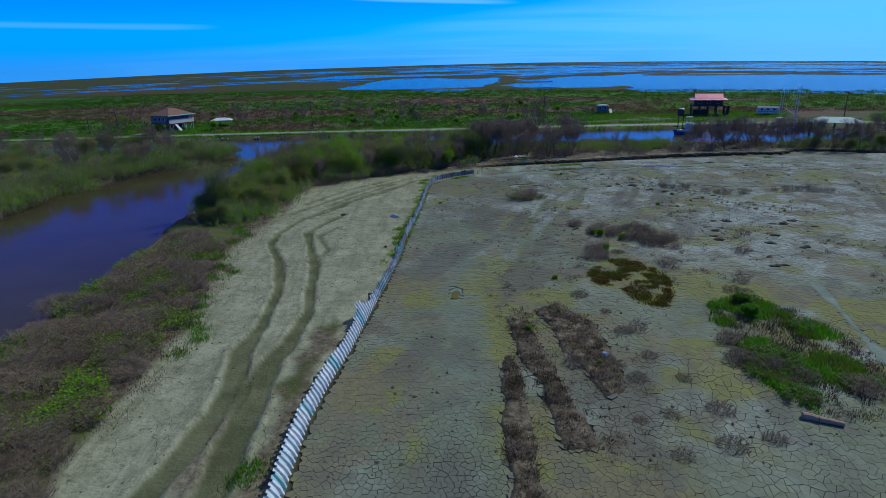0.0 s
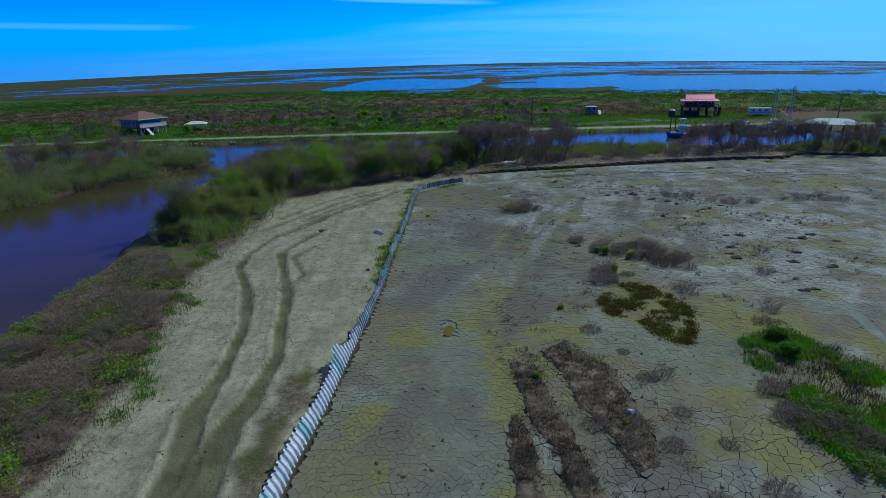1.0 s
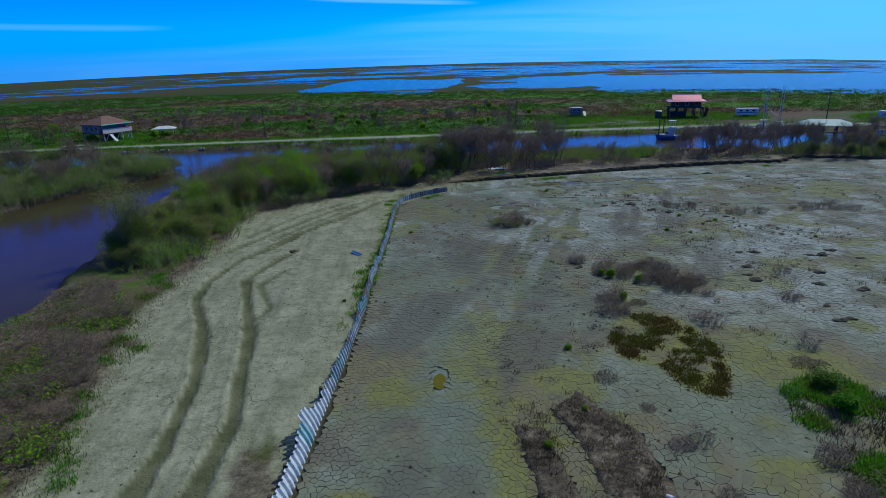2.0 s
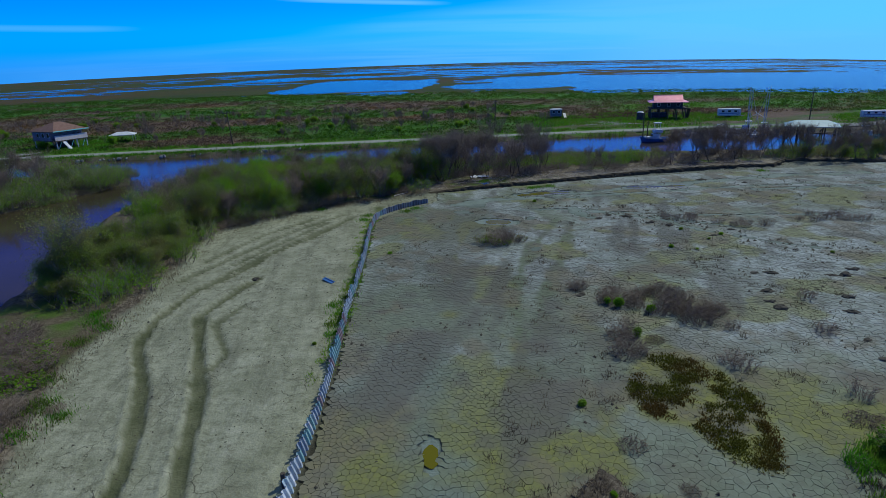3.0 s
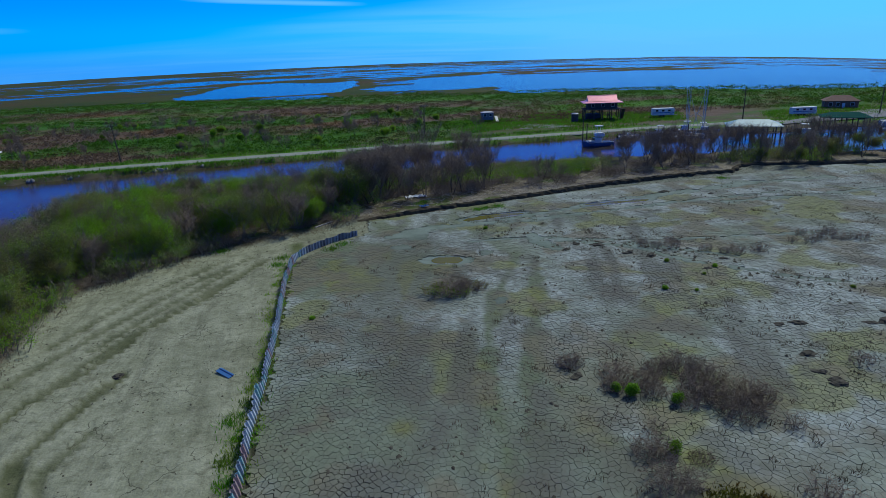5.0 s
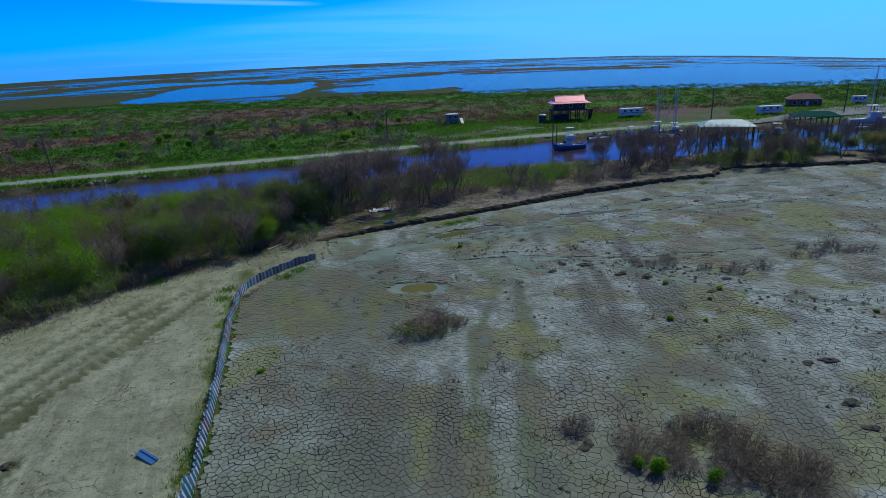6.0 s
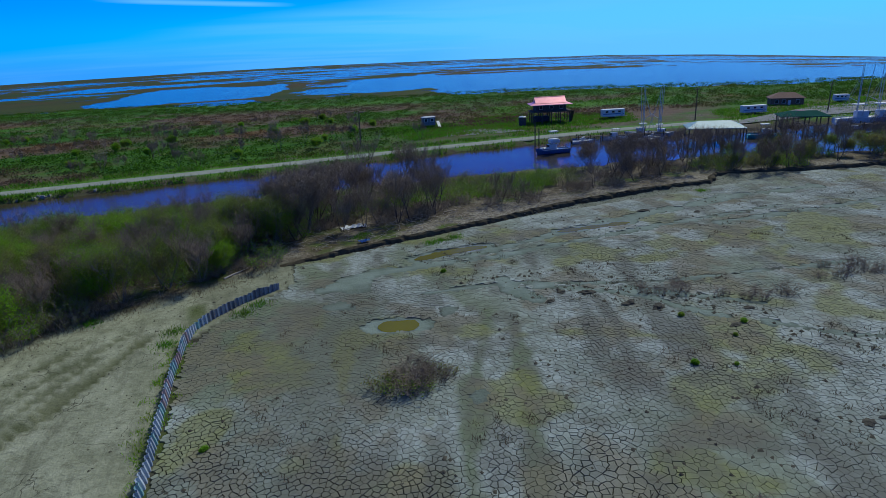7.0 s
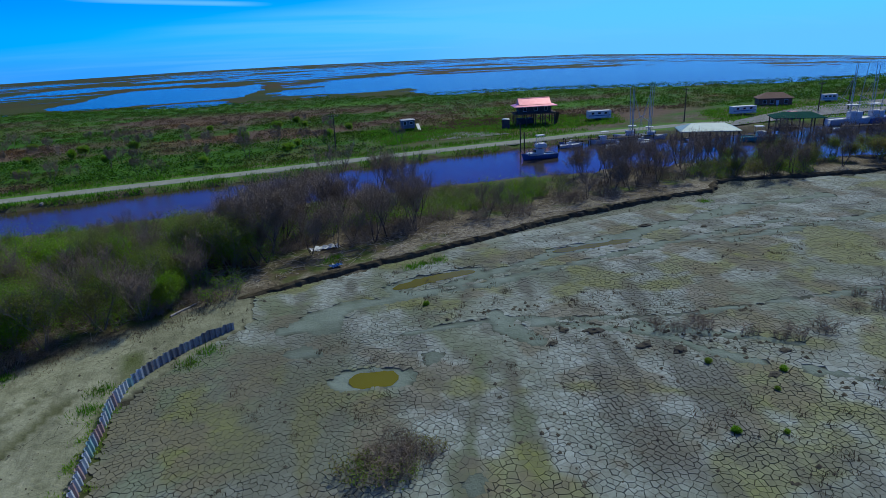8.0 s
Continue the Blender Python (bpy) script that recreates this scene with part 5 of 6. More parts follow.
# ---- houses, sheds, vehicles and boats along the canal ----
M_ROOF_BROWN = worn("brown_shingle", (0.15, 0.085, 0.065), (0.23, 0.14, 0.11), 1.5, 0.9, 0, 0.2, 0.2)
M_ROOF_PINK = worn("faded_red_metal_roof", (0.74, 0.26, 0.32), (0.82, 0.36, 0.42), 0.6, 0.42, 0.45, 0.02, 0.8)
M_ROOF_BLUE = worn("pale_metal_roof", (0.17, 0.30, 0.34), (0.25, 0.39, 0.43), 0.6, 0.6, 0.0, 0.05, 0.5)
M_ROOF_GREEN = worn("dark_green_roof", (0.012, 0.060, 0.048), (0.022, 0.085, 0.070), 0.6, 0.95, 0.0, 0.05, 0.02)
M_WHITE = worn("white_paint", (0.50, 0.51, 0.52), (0.64, 0.65, 0.66), 1.0, 0.6, 0, 0.05, 0.3)
M_CREAM = worn("pale_siding", (0.55, 0.48, 0.45), (0.66, 0.58, 0.55), 1.0, 0.7, 0, 0.1, 0.3)
M_DARK_WALL = worn("dark_siding", (0.05, 0.045, 0.05), (0.09, 0.08, 0.085), 1.0, 0.8, 0, 0.1, 0.2)
M_BRICK = worn("brown_brick_wall", (0.15, 0.085, 0.06), (0.24, 0.14, 0.10), 2.0, 0.9, 0, 0.2, 0.2)
M_GLASS = worn("dark_window", (0.015, 0.02, 0.028), (0.03, 0.035, 0.045), 1.0, 0.08, 0, 0, 0.6)
M_TRIM = worn("teal_trim", (0.20, 0.55, 0.52), (0.30, 0.66, 0.62), 1.0, 0.6, 0, 0, 0.3)
M_BLUE_HULL = worn("blue_hull", (0.04, 0.11, 0.28), (0.06, 0.16, 0.36), 1.0, 0.3, 0, 0, 0.5)
M_TEAL_HULL = worn("turquoise_hull", (0.05, 0.34, 0.36), (0.08, 0.42, 0.44), 1.0, 0.3, 0, 0, 0.5)
M_LILAC = worn("lilac_siding", (0.20, 0.16, 0.18), (0.29, 0.24, 0.26), 1.0, 0.8, 0, 0.1, 0.2)
M_SLATE = worn("slate_siding", (0.10, 0.12, 0.16), (0.17, 0.19, 0.23), 1.0, 0.8, 0, 0.1, 0.2)
M_RED = worn("red_paint", (0.32, 0.03, 0.025), (0.42, 0.05, 0.04), 1.0, 0.35, 0, 0, 0.5)
M_RUBBER = worn("black_rubber", (0.012, 0.012, 0.012), (0.03, 0.03, 0.03), 3.0, 0.9, 0, 0, 0.2)
M_STEEL = worn("grey_steel", (0.35, 0.36, 0.37), (0.5, 0.51, 0.52), 2.0, 0.5, 0.6, 0, 0.4)
M_CONCRETE = worn("grey_concrete", (0.12, 0.115, 0.12), (0.24, 0.235, 0.23), 0.35, 0.9, 0, 0.2, 0.2)
M_STONE = worn("grey_riprap", (0.20, 0.20, 0.20), (0.36, 0.35, 0.34), 1.0, 0.9, 0, 0.4, 0.2, per=0.5)


def hip_roof(lx, ly, z0, z1, ridge, over=0.6, thick=0.16):
    """A hipped roof over a plan lx by ly, with a ridge of that length along x."""
    bm = bmesh.new()
    a, b, r = lx / 2 + over, ly / 2 + over, ridge / 2
    lo = [bm.verts.new((x, y, z0 - thick)) for x, y in ((-a, -b), (a, -b), (a, b), (-a, b))]
    mid = [bm.verts.new((x, y, z0)) for x, y in ((-a, -b), (a, -b), (a, b), (-a, b))]
    p, q = bm.verts.new((-r, 0, z1)), bm.verts.new((r, 0, z1))
    bm.faces.new(lo[::-1])
    for i in range(4):
        bm.faces.new((lo[i], lo[(i + 1) % 4], mid[(i + 1) % 4], mid[i]))
    bm.faces.new((mid[0], mid[1], q, p))
    bm.faces.new((mid[2], mid[3], p, q))
    bm.faces.new((mid[1], mid[2], q))
    bm.faces.new((mid[3], mid[0], p))
    return bm


def window_unit(parent, at, w, h, turn, label=""):
    """A pane in a frame with a sill, facing its local -y."""
    f = part("window", box((w + 0.2, 0.08, h + 0.2), (0, 0, 0), 0.01), M_WHITE, parent)
    f.matrix_basis = pose(*at, 0, 0, turn)
    part("pane", box((w, 0.06, h), (0, -0.03, 0)), M_GLASS, f)
    return f


def stilts(parent, xs, ys, h, r=0.16, material=None):
    for x in xs:
        for y in ys:
            part("stilt", rod((x, y, -0.5), (x, y, h), r, r, 8), material or M_TIMBER, parent)


def raised_house():
    h = thing("house", "raised house with brown hipped roof and pale balcony on stilts", "house", at=pose(-91.5, 203.0, ground_z(-93.5, 208), 0, 0, 59) @ Matrix.Scale(0.92, 4))
    lx, ly, f = 10.5, 11.0, 2.7
    c = (lx / 2, ly / 2)
    part("wall", box((lx, ly - 2.0, 2.9), (c[0], c[1] + 1.0, f + 1.55), 0.03), M_LILAC, h, "lilac grey siding walls")
    part("floor_deck", box((lx + 0.4, ly + 0.4, 0.25), (c[0], c[1], f), 0.02), M_TIMBER, h)
    part("balcony_rail", box((lx + 0.2, 0.12, 1.55), (c[0], -0.05, f + 0.85), 0.02), M_CREAM, h, "pale pink boarded balcony front")
    part("fascia", box((lx + 1.3, 0.14, 0.3), (c[0], -0.66, f + 3.0), 0.02), M_TRIM, h, "teal eaves trim")
    r = part("roof", hip_roof(lx, ly, f + 3.0, f + 5.5, 2.2), M_ROOF_BROWN, h, "brown shingle hipped roof")
    r.location = (c[0], c[1], 0)
    stilts(h, (0.3, lx / 3, 2 * lx / 3, lx - 0.3), (0.2, ly / 2, ly - 0.2), f, 0.15, M_WHITE)
    for x in (0.6, 4.5, 8.4):
        part("brace", rod((x, 0.1, 0.3), (x + 1.3, 0.1, f - 0.2), 0.09, 0.09, 6), M_TRIM, h, "teal diagonal brace")
    for y in (3.2, 5.6, 8.2):
        window_unit(h, (-0.05, y, f + 1.7), 1.0, 1.2, -90)
    part("store_room", box((4.5, 4.0, 2.5), (6.5, 6.5, 1.25), 0.02), M_DARK_WALL, h)
    part("step_flight", box((1.0, 3.6, 0.2), (2.2, -2.0, 1.3), 0.02, (38, 0, 0)), M_WHITE, h, "white stairs up to the balcony")


def pink_house():
    h = thing("camp_house", "tall dark stilt house with a faded red metal roof", "house", at=pose(97.5, 211, ground_z(97.5, 211), 0, 0, -21) @ Matrix.Scale(0.82, 4))
    f = 4.2
    part("platform", box((14.4, 9.4, 0.35), (0, 0, f), 0.03), M_TIMBER, h)
    part("wall", box((11.0, 6.6, 2.6), (0, 0.2, f + 1.45), 0.03), M_DARK_WALL, h)
    part("porch_roof", hip_roof(13.6, 8.8, f + 2.55, f + 3.5, 9.6, 0.7), M_ROOF_PINK, h, "red metal porch roof skirt")
    bm = bmesh.new()
    a, b, z0, z1 = 5.6, 3.3, f + 3.0, f + 5.0
    v = [bm.verts.new(p) for p in ((-a, -b, z0), (a, -b, z0), (a, b, z0), (-a, b, z0), (-a, 0, z1), (a, 0, z1))]
    for q in ((0, 1, 5, 4), (2, 3, 4, 5), (1, 2, 5), (3, 0, 4), (3, 2, 1, 0)):
        bm.faces.new([v[i] for i in q])
    part("roof", bm, M_ROOF_PINK, h, "faded red metal gable roof")
    part("ridge_cap", rod((-a, 0, z1 + 0.02), (a, 0, z1 + 0.02), 0.1, 0.1, 6), M_ROOF_PINK, h)
    stilts(h, (-6.6, -3.3, 0, 3.3, 6.6), (-4.2, 0, 4.2), f, 0.2)
    for x in (-7.1, -4.7, -2.4, 0, 2.4, 4.7, 7.1):
        part("rail_post", rod((x, -4.6, f + 0.15), (x, -4.6, f + 1.2), 0.06, 0.06, 6), M_TIMBER, h)
    part("rail", box((14.4, 0.1, 0.12), (0, -4.6, f + 1.2)), M_TIMBER, h)
    for x in (-3.6, 0.2, 3.8):
        window_unit(h, (x, -3.14, f + 1.5), 1.1, 1.2, 0)
    part("stair", box((1.2, 5.6, 0.2), (7.9, -1.5, 2.1), 0.02, (-48, 0, 0)), M_TIMBER, h)
    part("store_room", box((5.5, 3.5, 2.2), (-3, 1.5, 1.1), 0.02), M_DARK_WALL, h)
    tk = thing("water_tank", "dark drum tank beside the stilt house", "tank", at=pose(87.5, 209.5, ground_z(87.5, 209.5)))
    part("drum", rod((0, 0, 0), (0, 0, 2.6), 1.1, 1.1, 20), M_DARK_WALL, tk)
    part("lid", rod((0, 0, 2.6), (0, 0, 2.85), 1.15, 0.9, 20), M_STEEL, tk)


def shed(name, label, x, y, turn, lx, ly, h0, h1, roof, cols, base=None, ridge=0.6):
    s = thing(name, label, "boathouse", at=pose(x, y, max(ground_z(x, y), WATER_Z) if base is None else base, 0, 0, turn))
    part("roof", hip_roof(lx, ly, h0, h1, lx * ridge, 0.5), roof, s)
    stilts(s, [lx * (i / (cols - 1) - 0.5) for i in range(cols)], (-ly / 2, ly / 2), h0 - 0.1, 0.14)
    part("deck", box((lx, 1.4, 0.2), (0, ly / 2 - 0.7, 1.1), 0.02), M_TIMBER, s)
    part("deck", box((1.4, ly, 0.2), (-lx / 2 + 0.7, 0, 1.1), 0.02), M_TIMBER, s)
    return s


def hull_mesh(length, beam, depth, mat):
    """A round-bilged open hull, bow along +x, flat transom."""
    verts, faces, n, m = [], [], 12, 9
    for i in range(n):
        t = i / (n - 1)
        w = beam / 2 * (1 - max(0, (t - 0.45) / 0.55) ** 2.2) * (0.86 + 0.14 * min(1, t * 3))
        sheer = depth * (1 + 0.35 * t * t)
        for k in range(m):
            u = math.pi * k / (m - 1)
            y = -w * math.cos(u) * (1 if abs(math.cos(u)) < 0.999 else 1)
            z = sheer * (1 - math.sin(u) ** 0.6)
            verts.append((length * (t - 0.5) + 0.06 * length * t * (z / depth), y, z))
    for i in range(n - 1):
        faces += [(i * m + k, i * m + k + 1, (i + 1) * m + k + 1, (i + 1) * m + k) for k in range(m - 1)]
    faces.append(tuple(range(m)))
    deck = len(verts)
    for i in range(n):
        a, b = verts[i * m], verts[i * m + m - 1]
        verts += [(a[0], a[1] * 0.94, a[2] - 0.12), (b[0], b[1] * 0.94, b[2] - 0.12)]
    faces += [(deck + 2 * i, deck + 2 * i + 2, deck + 2 * i + 3, deck + 2 * i + 1) for i in range(n - 1)]
    me = mesh_of("hull", verts, faces, mat, True)
    return me


def boat(label, x, y, turn, length, hull, cabin=True, masts=0, z=None, tower=False):
    b = thing("boat", label, "boat", "boats along the canal", pose(x, y, WATER_Z - 0.25 if z is None else z, 0, 0, turn))
    d = 0.16 * length
    part("hull", hull_mesh(length, 0.34 * length, d, hull), None, b)
    part("gunwale", box((length * 0.8, 0.06, 0.12), (-0.06 * length, 0.165 * length, d * 1.06)), M_WHITE, b)
    part("gunwale", box((length * 0.8, 0.06, 0.12), (-0.06 * length, -0.165 * length, d * 1.06)), M_WHITE, b)
    part("deck", box((length * 0.5, 0.24 * length, 0.08), (0.12 * length, 0, d * 1.02), 0.02), M_WHITE, b)
    if cabin:
        part("cabin", box((length * 0.26, 0.2 * length, 0.16 * length), (0.04 * length, 0, d + 0.08 * length), 0.03 * length), M_WHITE, b, "white cabin")
        part("windscreen", box((length * 0.03, 0.17 * length, 0.07 * length), (0.17 * length, 0, d + 0.11 * length), 0.01), M_GLASS, b)
        part("hardtop", box((length * 0.24, 0.22 * length, 0.02 * length), (-0.02 * length, 0, d + 0.30 * length), 0.008 * length), M_WHITE, b)
        for sx, sy in ((-0.12, -0.09), (-0.12, 0.09), (0.08, -0.09), (0.08, 0.09)):
            part("support", rod((sx * length, sy * length, d + 0.1 * length), (sx * length, sy * length, d + 0.29 * length), 0.03, 0.03, 6), M_STEEL, b)
    else:
        part("console", box((length * 0.1, 0.1 * length, 0.14 * length), (0, 0, d + 0.07 * length), 0.02), M_WHITE, b)
        part("outboard", box((0.35, 0.4, 0.8), (-0.53 * length, 0, d * 0.9), 0.06), M_RUBBER, b)
    if tower:
        for sy in (-0.09, 0.09):
            for sx, lean in ((-0.10, 0.03), (0.10, -0.03)):
                part("tower_leg", rod((sx * length, sy * length, d + 0.1 * length), ((sx + lean) * length, sy * 0.8 * length, d + 0.52 * length), 0.05, 0.04, 6), M_WHITE, b)
        part("tower_top", box((0.24 * length, 0.19 * length, 0.03 * length), (0, 0, d + 0.53 * length), 0.01 * length), M_WHITE, b)
        part("flybridge", box((0.30 * length, 0.24 * length, 0.10 * length), (-0.02 * length, 0, d + 0.24 * length), 0.02 * length), M_WHITE, b)
        part("foredeck", box((0.34 * length, 0.20 * length, 0.06 * length), (0.24 * length, 0, d * 1.2), 0.02 * length), M_WHITE, b)
        part("bow_rail", box((0.02 * length, 0.2 * length, 0.07 * length), (0.36 * length, 0, d * 1.3), 0.01), M_STEEL, b)
    if masts:
        part("mast", rod((-0.05 * length, 0, d), (-0.05 * length, 0, d + masts), 0.11, 0.06, 8), M_STEEL, b)
        for sy in (-1, 1):
            part("outrigger", rod((0, sy * 0.14 * length, d + 0.5), (0.04 * length, sy * 0.24 * length, d + masts * 1.02), 0.09, 0.05, 8), M_STEEL, b)
            part("stay", rod((-0.42 * length, sy * 0.12 * length, d), (-0.05 * length, 0, d + masts * 0.85), 0.03, 0.03, 4), M_STEEL, b)
        part("boom", rod((-0.05 * length, 0, d + 0.3 * masts), (-0.42 * length, 0, d + 0.45 * masts), 0.07, 0.05, 6), M_STEEL, b)
    return b


def camper(label, x, y, turn, length, size=1.0, mat=None):
    c = thing("camper", label, "camper", at=pose(x, y, ground_z(x, y), 0, 0, turn) @ Matrix.Scale(size, 4))
    part("body", box((length, 2.5, 2.4), (0, 0, 1.9), 0.12), mat or M_WHITE, c)
    part("stripe", box((length * 0.94, 0.02, 0.3), (0, -1.262, 1.6)), M_BLUE_HULL, c)
    for i in range(3):
        part("window", box((0.9, 0.03, 0.6), (length * (0.28 * i - 0.3), -1.262, 2.3), 0.01), M_GLASS, c)
    part("door", box((0.75, 0.03, 1.8), (length * 0.36, -1.262, 1.75), 0.01), M_STEEL, c)
    for sx in (-0.12, 0.02):
        for sy in (-1.05, 1.05):
            part("wheel", rod((sx * length, sy - 0.12, 0.36), (sx * length, sy + 0.12, 0.36), 0.36, 0.36, 14), M_RUBBER, c)
    part("hitch", box((1.4, 0.12, 0.12), (length / 2 + 0.6, 0, 0.6)), M_STEEL, c)


def pickup(label, x, y, turn, mat):
    c = thing("pickup_truck", label, "truck", at=pose(x, y, ground_z(x, y), 0, 0, turn))
    part("body", box((5.3, 1.9, 0.75), (0, 0, 0.85), 0.12), mat, c)
    part("cab", box((2.0, 1.7, 0.75), (0.2, 0, 1.5), 0.2), mat, c)
    part("windscreen", box((1.7, 1.74, 0.42), (0.2, 0, 1.55), 0.08), M_GLASS, c)
    part("bed", box((1.9, 1.5, 0.1), (-1.55, 0, 1.24), 0.02), M_RUBBER, c)
    for sx in (-1.65, 1.65):
        for sy in (-0.85, 0.85):
            w = part("wheel", rod((sx, sy - 0.12, 0.38), (sx, sy + 0.12, 0.38), 0.38, 0.38, 14), M_RUBBER, c)
            part("rim", rod((sx, sy - 0.13, 0.38), (sx, sy + 0.13, 0.38), 0.2, 0.2, 10), M_STEEL, w)
    for sy in (-0.7, 0.7):
        part("headlight", box((0.05, 0.35, 0.2), (2.65, sy, 0.95), 0.01), M_WHITE, c)


def utility_pole(x, y, h, turn, lean=0.0):
    p = thing("utility_pole", "tall weathered timber utility pole with crossarm", "utility pole", "poles along the road", pose(x, y, ground_z(x, y), 0, lean, turn))
    part("pole", rod((0, 0, -0.5), (0, 0, h), 0.17, 0.11, 10), M_TIMBER, p)
    part("crossarm", box((2.4, 0.12, 0.14), (0, 0.12, h - 0.5), 0.01), M_TIMBER, p)
    for sx in (-1.05, -0.4, 0.4, 1.05):
        part("insulator", rod((sx, 0.12, h - 0.43), (sx, 0.12, h - 0.2), 0.05, 0.035, 8), M_STEEL, p)
    part("brace", rod((-0.7, 0.16, h - 0.55), (0, 0.16, h - 1.2), 0.025, 0.025, 5), M_STEEL, p)


raised_house()
pink_house()
cp = thing("canopy", "white metal canopy beside a tree", "canopy", at=pose(-79, 218, ground_z(-79, 218), 0, 0, 10))
part("roof", hip_roof(6.5, 4.0, 2.3, 3.1, 3.0, 0.4), M_WHITE, cp)
stilts(cp, (-3, 3), (-1.8, 1.8), 2.2, 0.08, M_STEEL)
shed("boathouse", "open boathouse with pale blue metal roof on piles", 107.5, 157, -36, 11, 7, 3.4, 4.6, M_ROOF_BLUE, 5, -0.4)
shed("boathouse", "open boathouse with dark green roof over the water", 134, 156.4, -40, 9.5, 6.5, 3.9, 4.9, M_ROOF_GREEN, 5, -0.6)
bs = thing("office_trailer", "small blue grey shed raised on blocks", "shed", at=pose(64.2, 227, ground_z(64.2, 227), 0, 0, -8))
part("body", box((3.8, 2.6, 2.4), (0, 0, 1.9), 0.04), M_SLATE, bs)
part("roof", hip_roof(3.8, 2.6, 3.1, 3.4, 2.0, 0.2, 0.08), M_STEEL, bs)
stilts(bs, (-1.6, 1.6), (-1, 1), 0.8, 0.15)
for x in (-1.0, 0.9):
    window_unit(bs, (x, -1.33, 2.2), 0.8, 0.8, 0)
part("ramp", box((0.9, 3.6, 0.15), (2.9, -1.6, 0.9), 0.02, (25, 0, 0)), M_STEEL, bs)
bh = thing("brick_house", "low brown brick house with dark roof", "house", at=pose(176.5, 196, ground_z(176.5, 196), 0, 0, -40) @ Matrix.Scale(0.78, 4))
part("wall", box((12, 8, 3.0), (0, 0, 1.5), 0.03), M_BRICK, bh)
part("roof", hip_roof(12, 8, 3.0, 5.0, 6.0, 0.6), M_ROOF_BROWN, bh)
part("door", box((1.0, 0.1, 2.1), (0.8, -4.03, 1.05), 0.01), M_WHITE, bh)
for x in (-3.8, -1.2, 3.8):
    window_unit(bh, (x, -4.04, 1.6), 1.2, 1.3, 0)
camper("long white travel trailer parked on grass", 150, 184.5, -18, 8.5, 0.82)
camper("white camper parked on the shell yard", 191, 188, -35, 5.2, 0.8)
camper("low white travel trailer beside the road", 116, 205, -20, 7.5, 0.9)
pickup("red pickup truck parked on the shell yard", 152, 171, -25, M_RED)
pickup("dark pickup truck parked near the boathouse", 141, 163.5, -35, M_DARK_WALL)

pad = mesh_of("yard_pad", [(60, 203, 0.33), (76, 199, 0.33), (84, 199, 0.33), (80, 207, 0.31), (73, 212, 0.31), (65, 209, 0.31)], [(0, 1, 2, 3, 4, 5)], M_CONCRETE)
tagged(new("yard_pad", pad), "grey concrete and shell yard beside the road", "pavement", kind="structure")
pad = mesh_of("yard_pad", [(128, 170, 0.45), (160, 168, 0.45), (215, 156, 0.45), (225, 178, 0.45), (172, 184, 0.45), (138, 176, 0.45)], [(0, 1, 2, 3, 4, 5)], M_CONCRETE)
tagged(new("yard_pad", pad), "grey shell yard beside the marina", "pavement", kind="structure")
pad = mesh_of("driveway", [(-101, 193.5, 0.47), (-95, 193.5, 0.47), (-90, 203, 0.45), (-97, 203, 0.45)], [(0, 1, 2, 3)], M_ROAD)
tagged(new("driveway", pad), "short shell driveway to the raised house", "driveway", kind="structure")

boat("blue hulled sport boat with white cabin and tall top", 72.6, 167.8, 172, 7.4, M_BLUE_HULL, True, 0, None, True)
boat("white open skiff along the bank", 85.5, 175.5, -10, 5.4, M_WHITE, False)
boat("blue and white open boat along the bank", 87.5, 178.0, 160, 5.0, M_BLUE_HULL, False)
boat("white cabin boat beside the skiffs", 94.5, 175.0, 165, 6.5, M_WHITE, True)
boat("white shrimp boat with tall outriggers", 103.0, 175.5, 150, 7.5, M_WHITE, True, 11.0)
boat("white work boat with mast at the dock", 106.0, 172.5, -35, 7.0, M_WHITE, True, 11.5)
boat("white open skiff at the dock", 93.0, 168.0, -15, 5.8, M_WHITE, False)
boat("white open skiff at the dock", 98.2, 167.0, -25, 6.0, M_WHITE, False)
boat("blue open skiff at the dock", 101.5, 169.8, -40, 5.4, M_BLUE_HULL, False)
boat("turquoise workboat in front of the boathouse", 121, 155, -35, 7.5, M_TEAL_HULL, True)
boat("white shrimp boat with tall outriggers", 155.5, 157.5, -30, 11.0, M_WHITE, True, 13.0)
boat("dark shrimp boat with tall outriggers", 160.5, 155.5, -25, 11.0, M_BLUE_HULL, True, 12.5)
boat("white cabin boat at the marina", 170, 150, -20, 8.0, M_WHITE, True)
boat("white open skiff at the marina", 146, 153, -30, 5.0, M_WHITE, False)


def dock(x, y, turn, length):
    d = thing("dock", "weathered timber dock on piles", "dock", at=pose(x, y, WATER_Z, 0, 0, turn))
    n = int(length / 0.5)
    for i in range(n):
        part("plank", box((0.44, 1.8, 0.07), (0.5 * i, 0, 1.15)), M_TIMBER, d)
    for i in range(0, n, 6):
        for sy in (-0.85, 0.85):
            part("dock_post", rod((0.5 * i, sy, -1.2), (0.5 * i, sy, 1.7), 0.13, 0.12, 8), M_TIMBER, d)


dock(86, 178.5, -20, 22)
dock(113, 165, -45, 18)
dock(145, 152.5, -28, 24)
for x, y, h in ((73.5, 177.5, 6.5), (76, 180, 4), (101, 172, 3.0), (119, 160, 3)):
    mp = thing("mooring_pile", "dark timber mooring pile at the bank", "pile", "mooring piles", pose(x, y, WATER_Z))
    part("pile", rod((0, 0, -1), (0, 0, h), 0.15, 0.12, 8), M_TIMBER, mp)

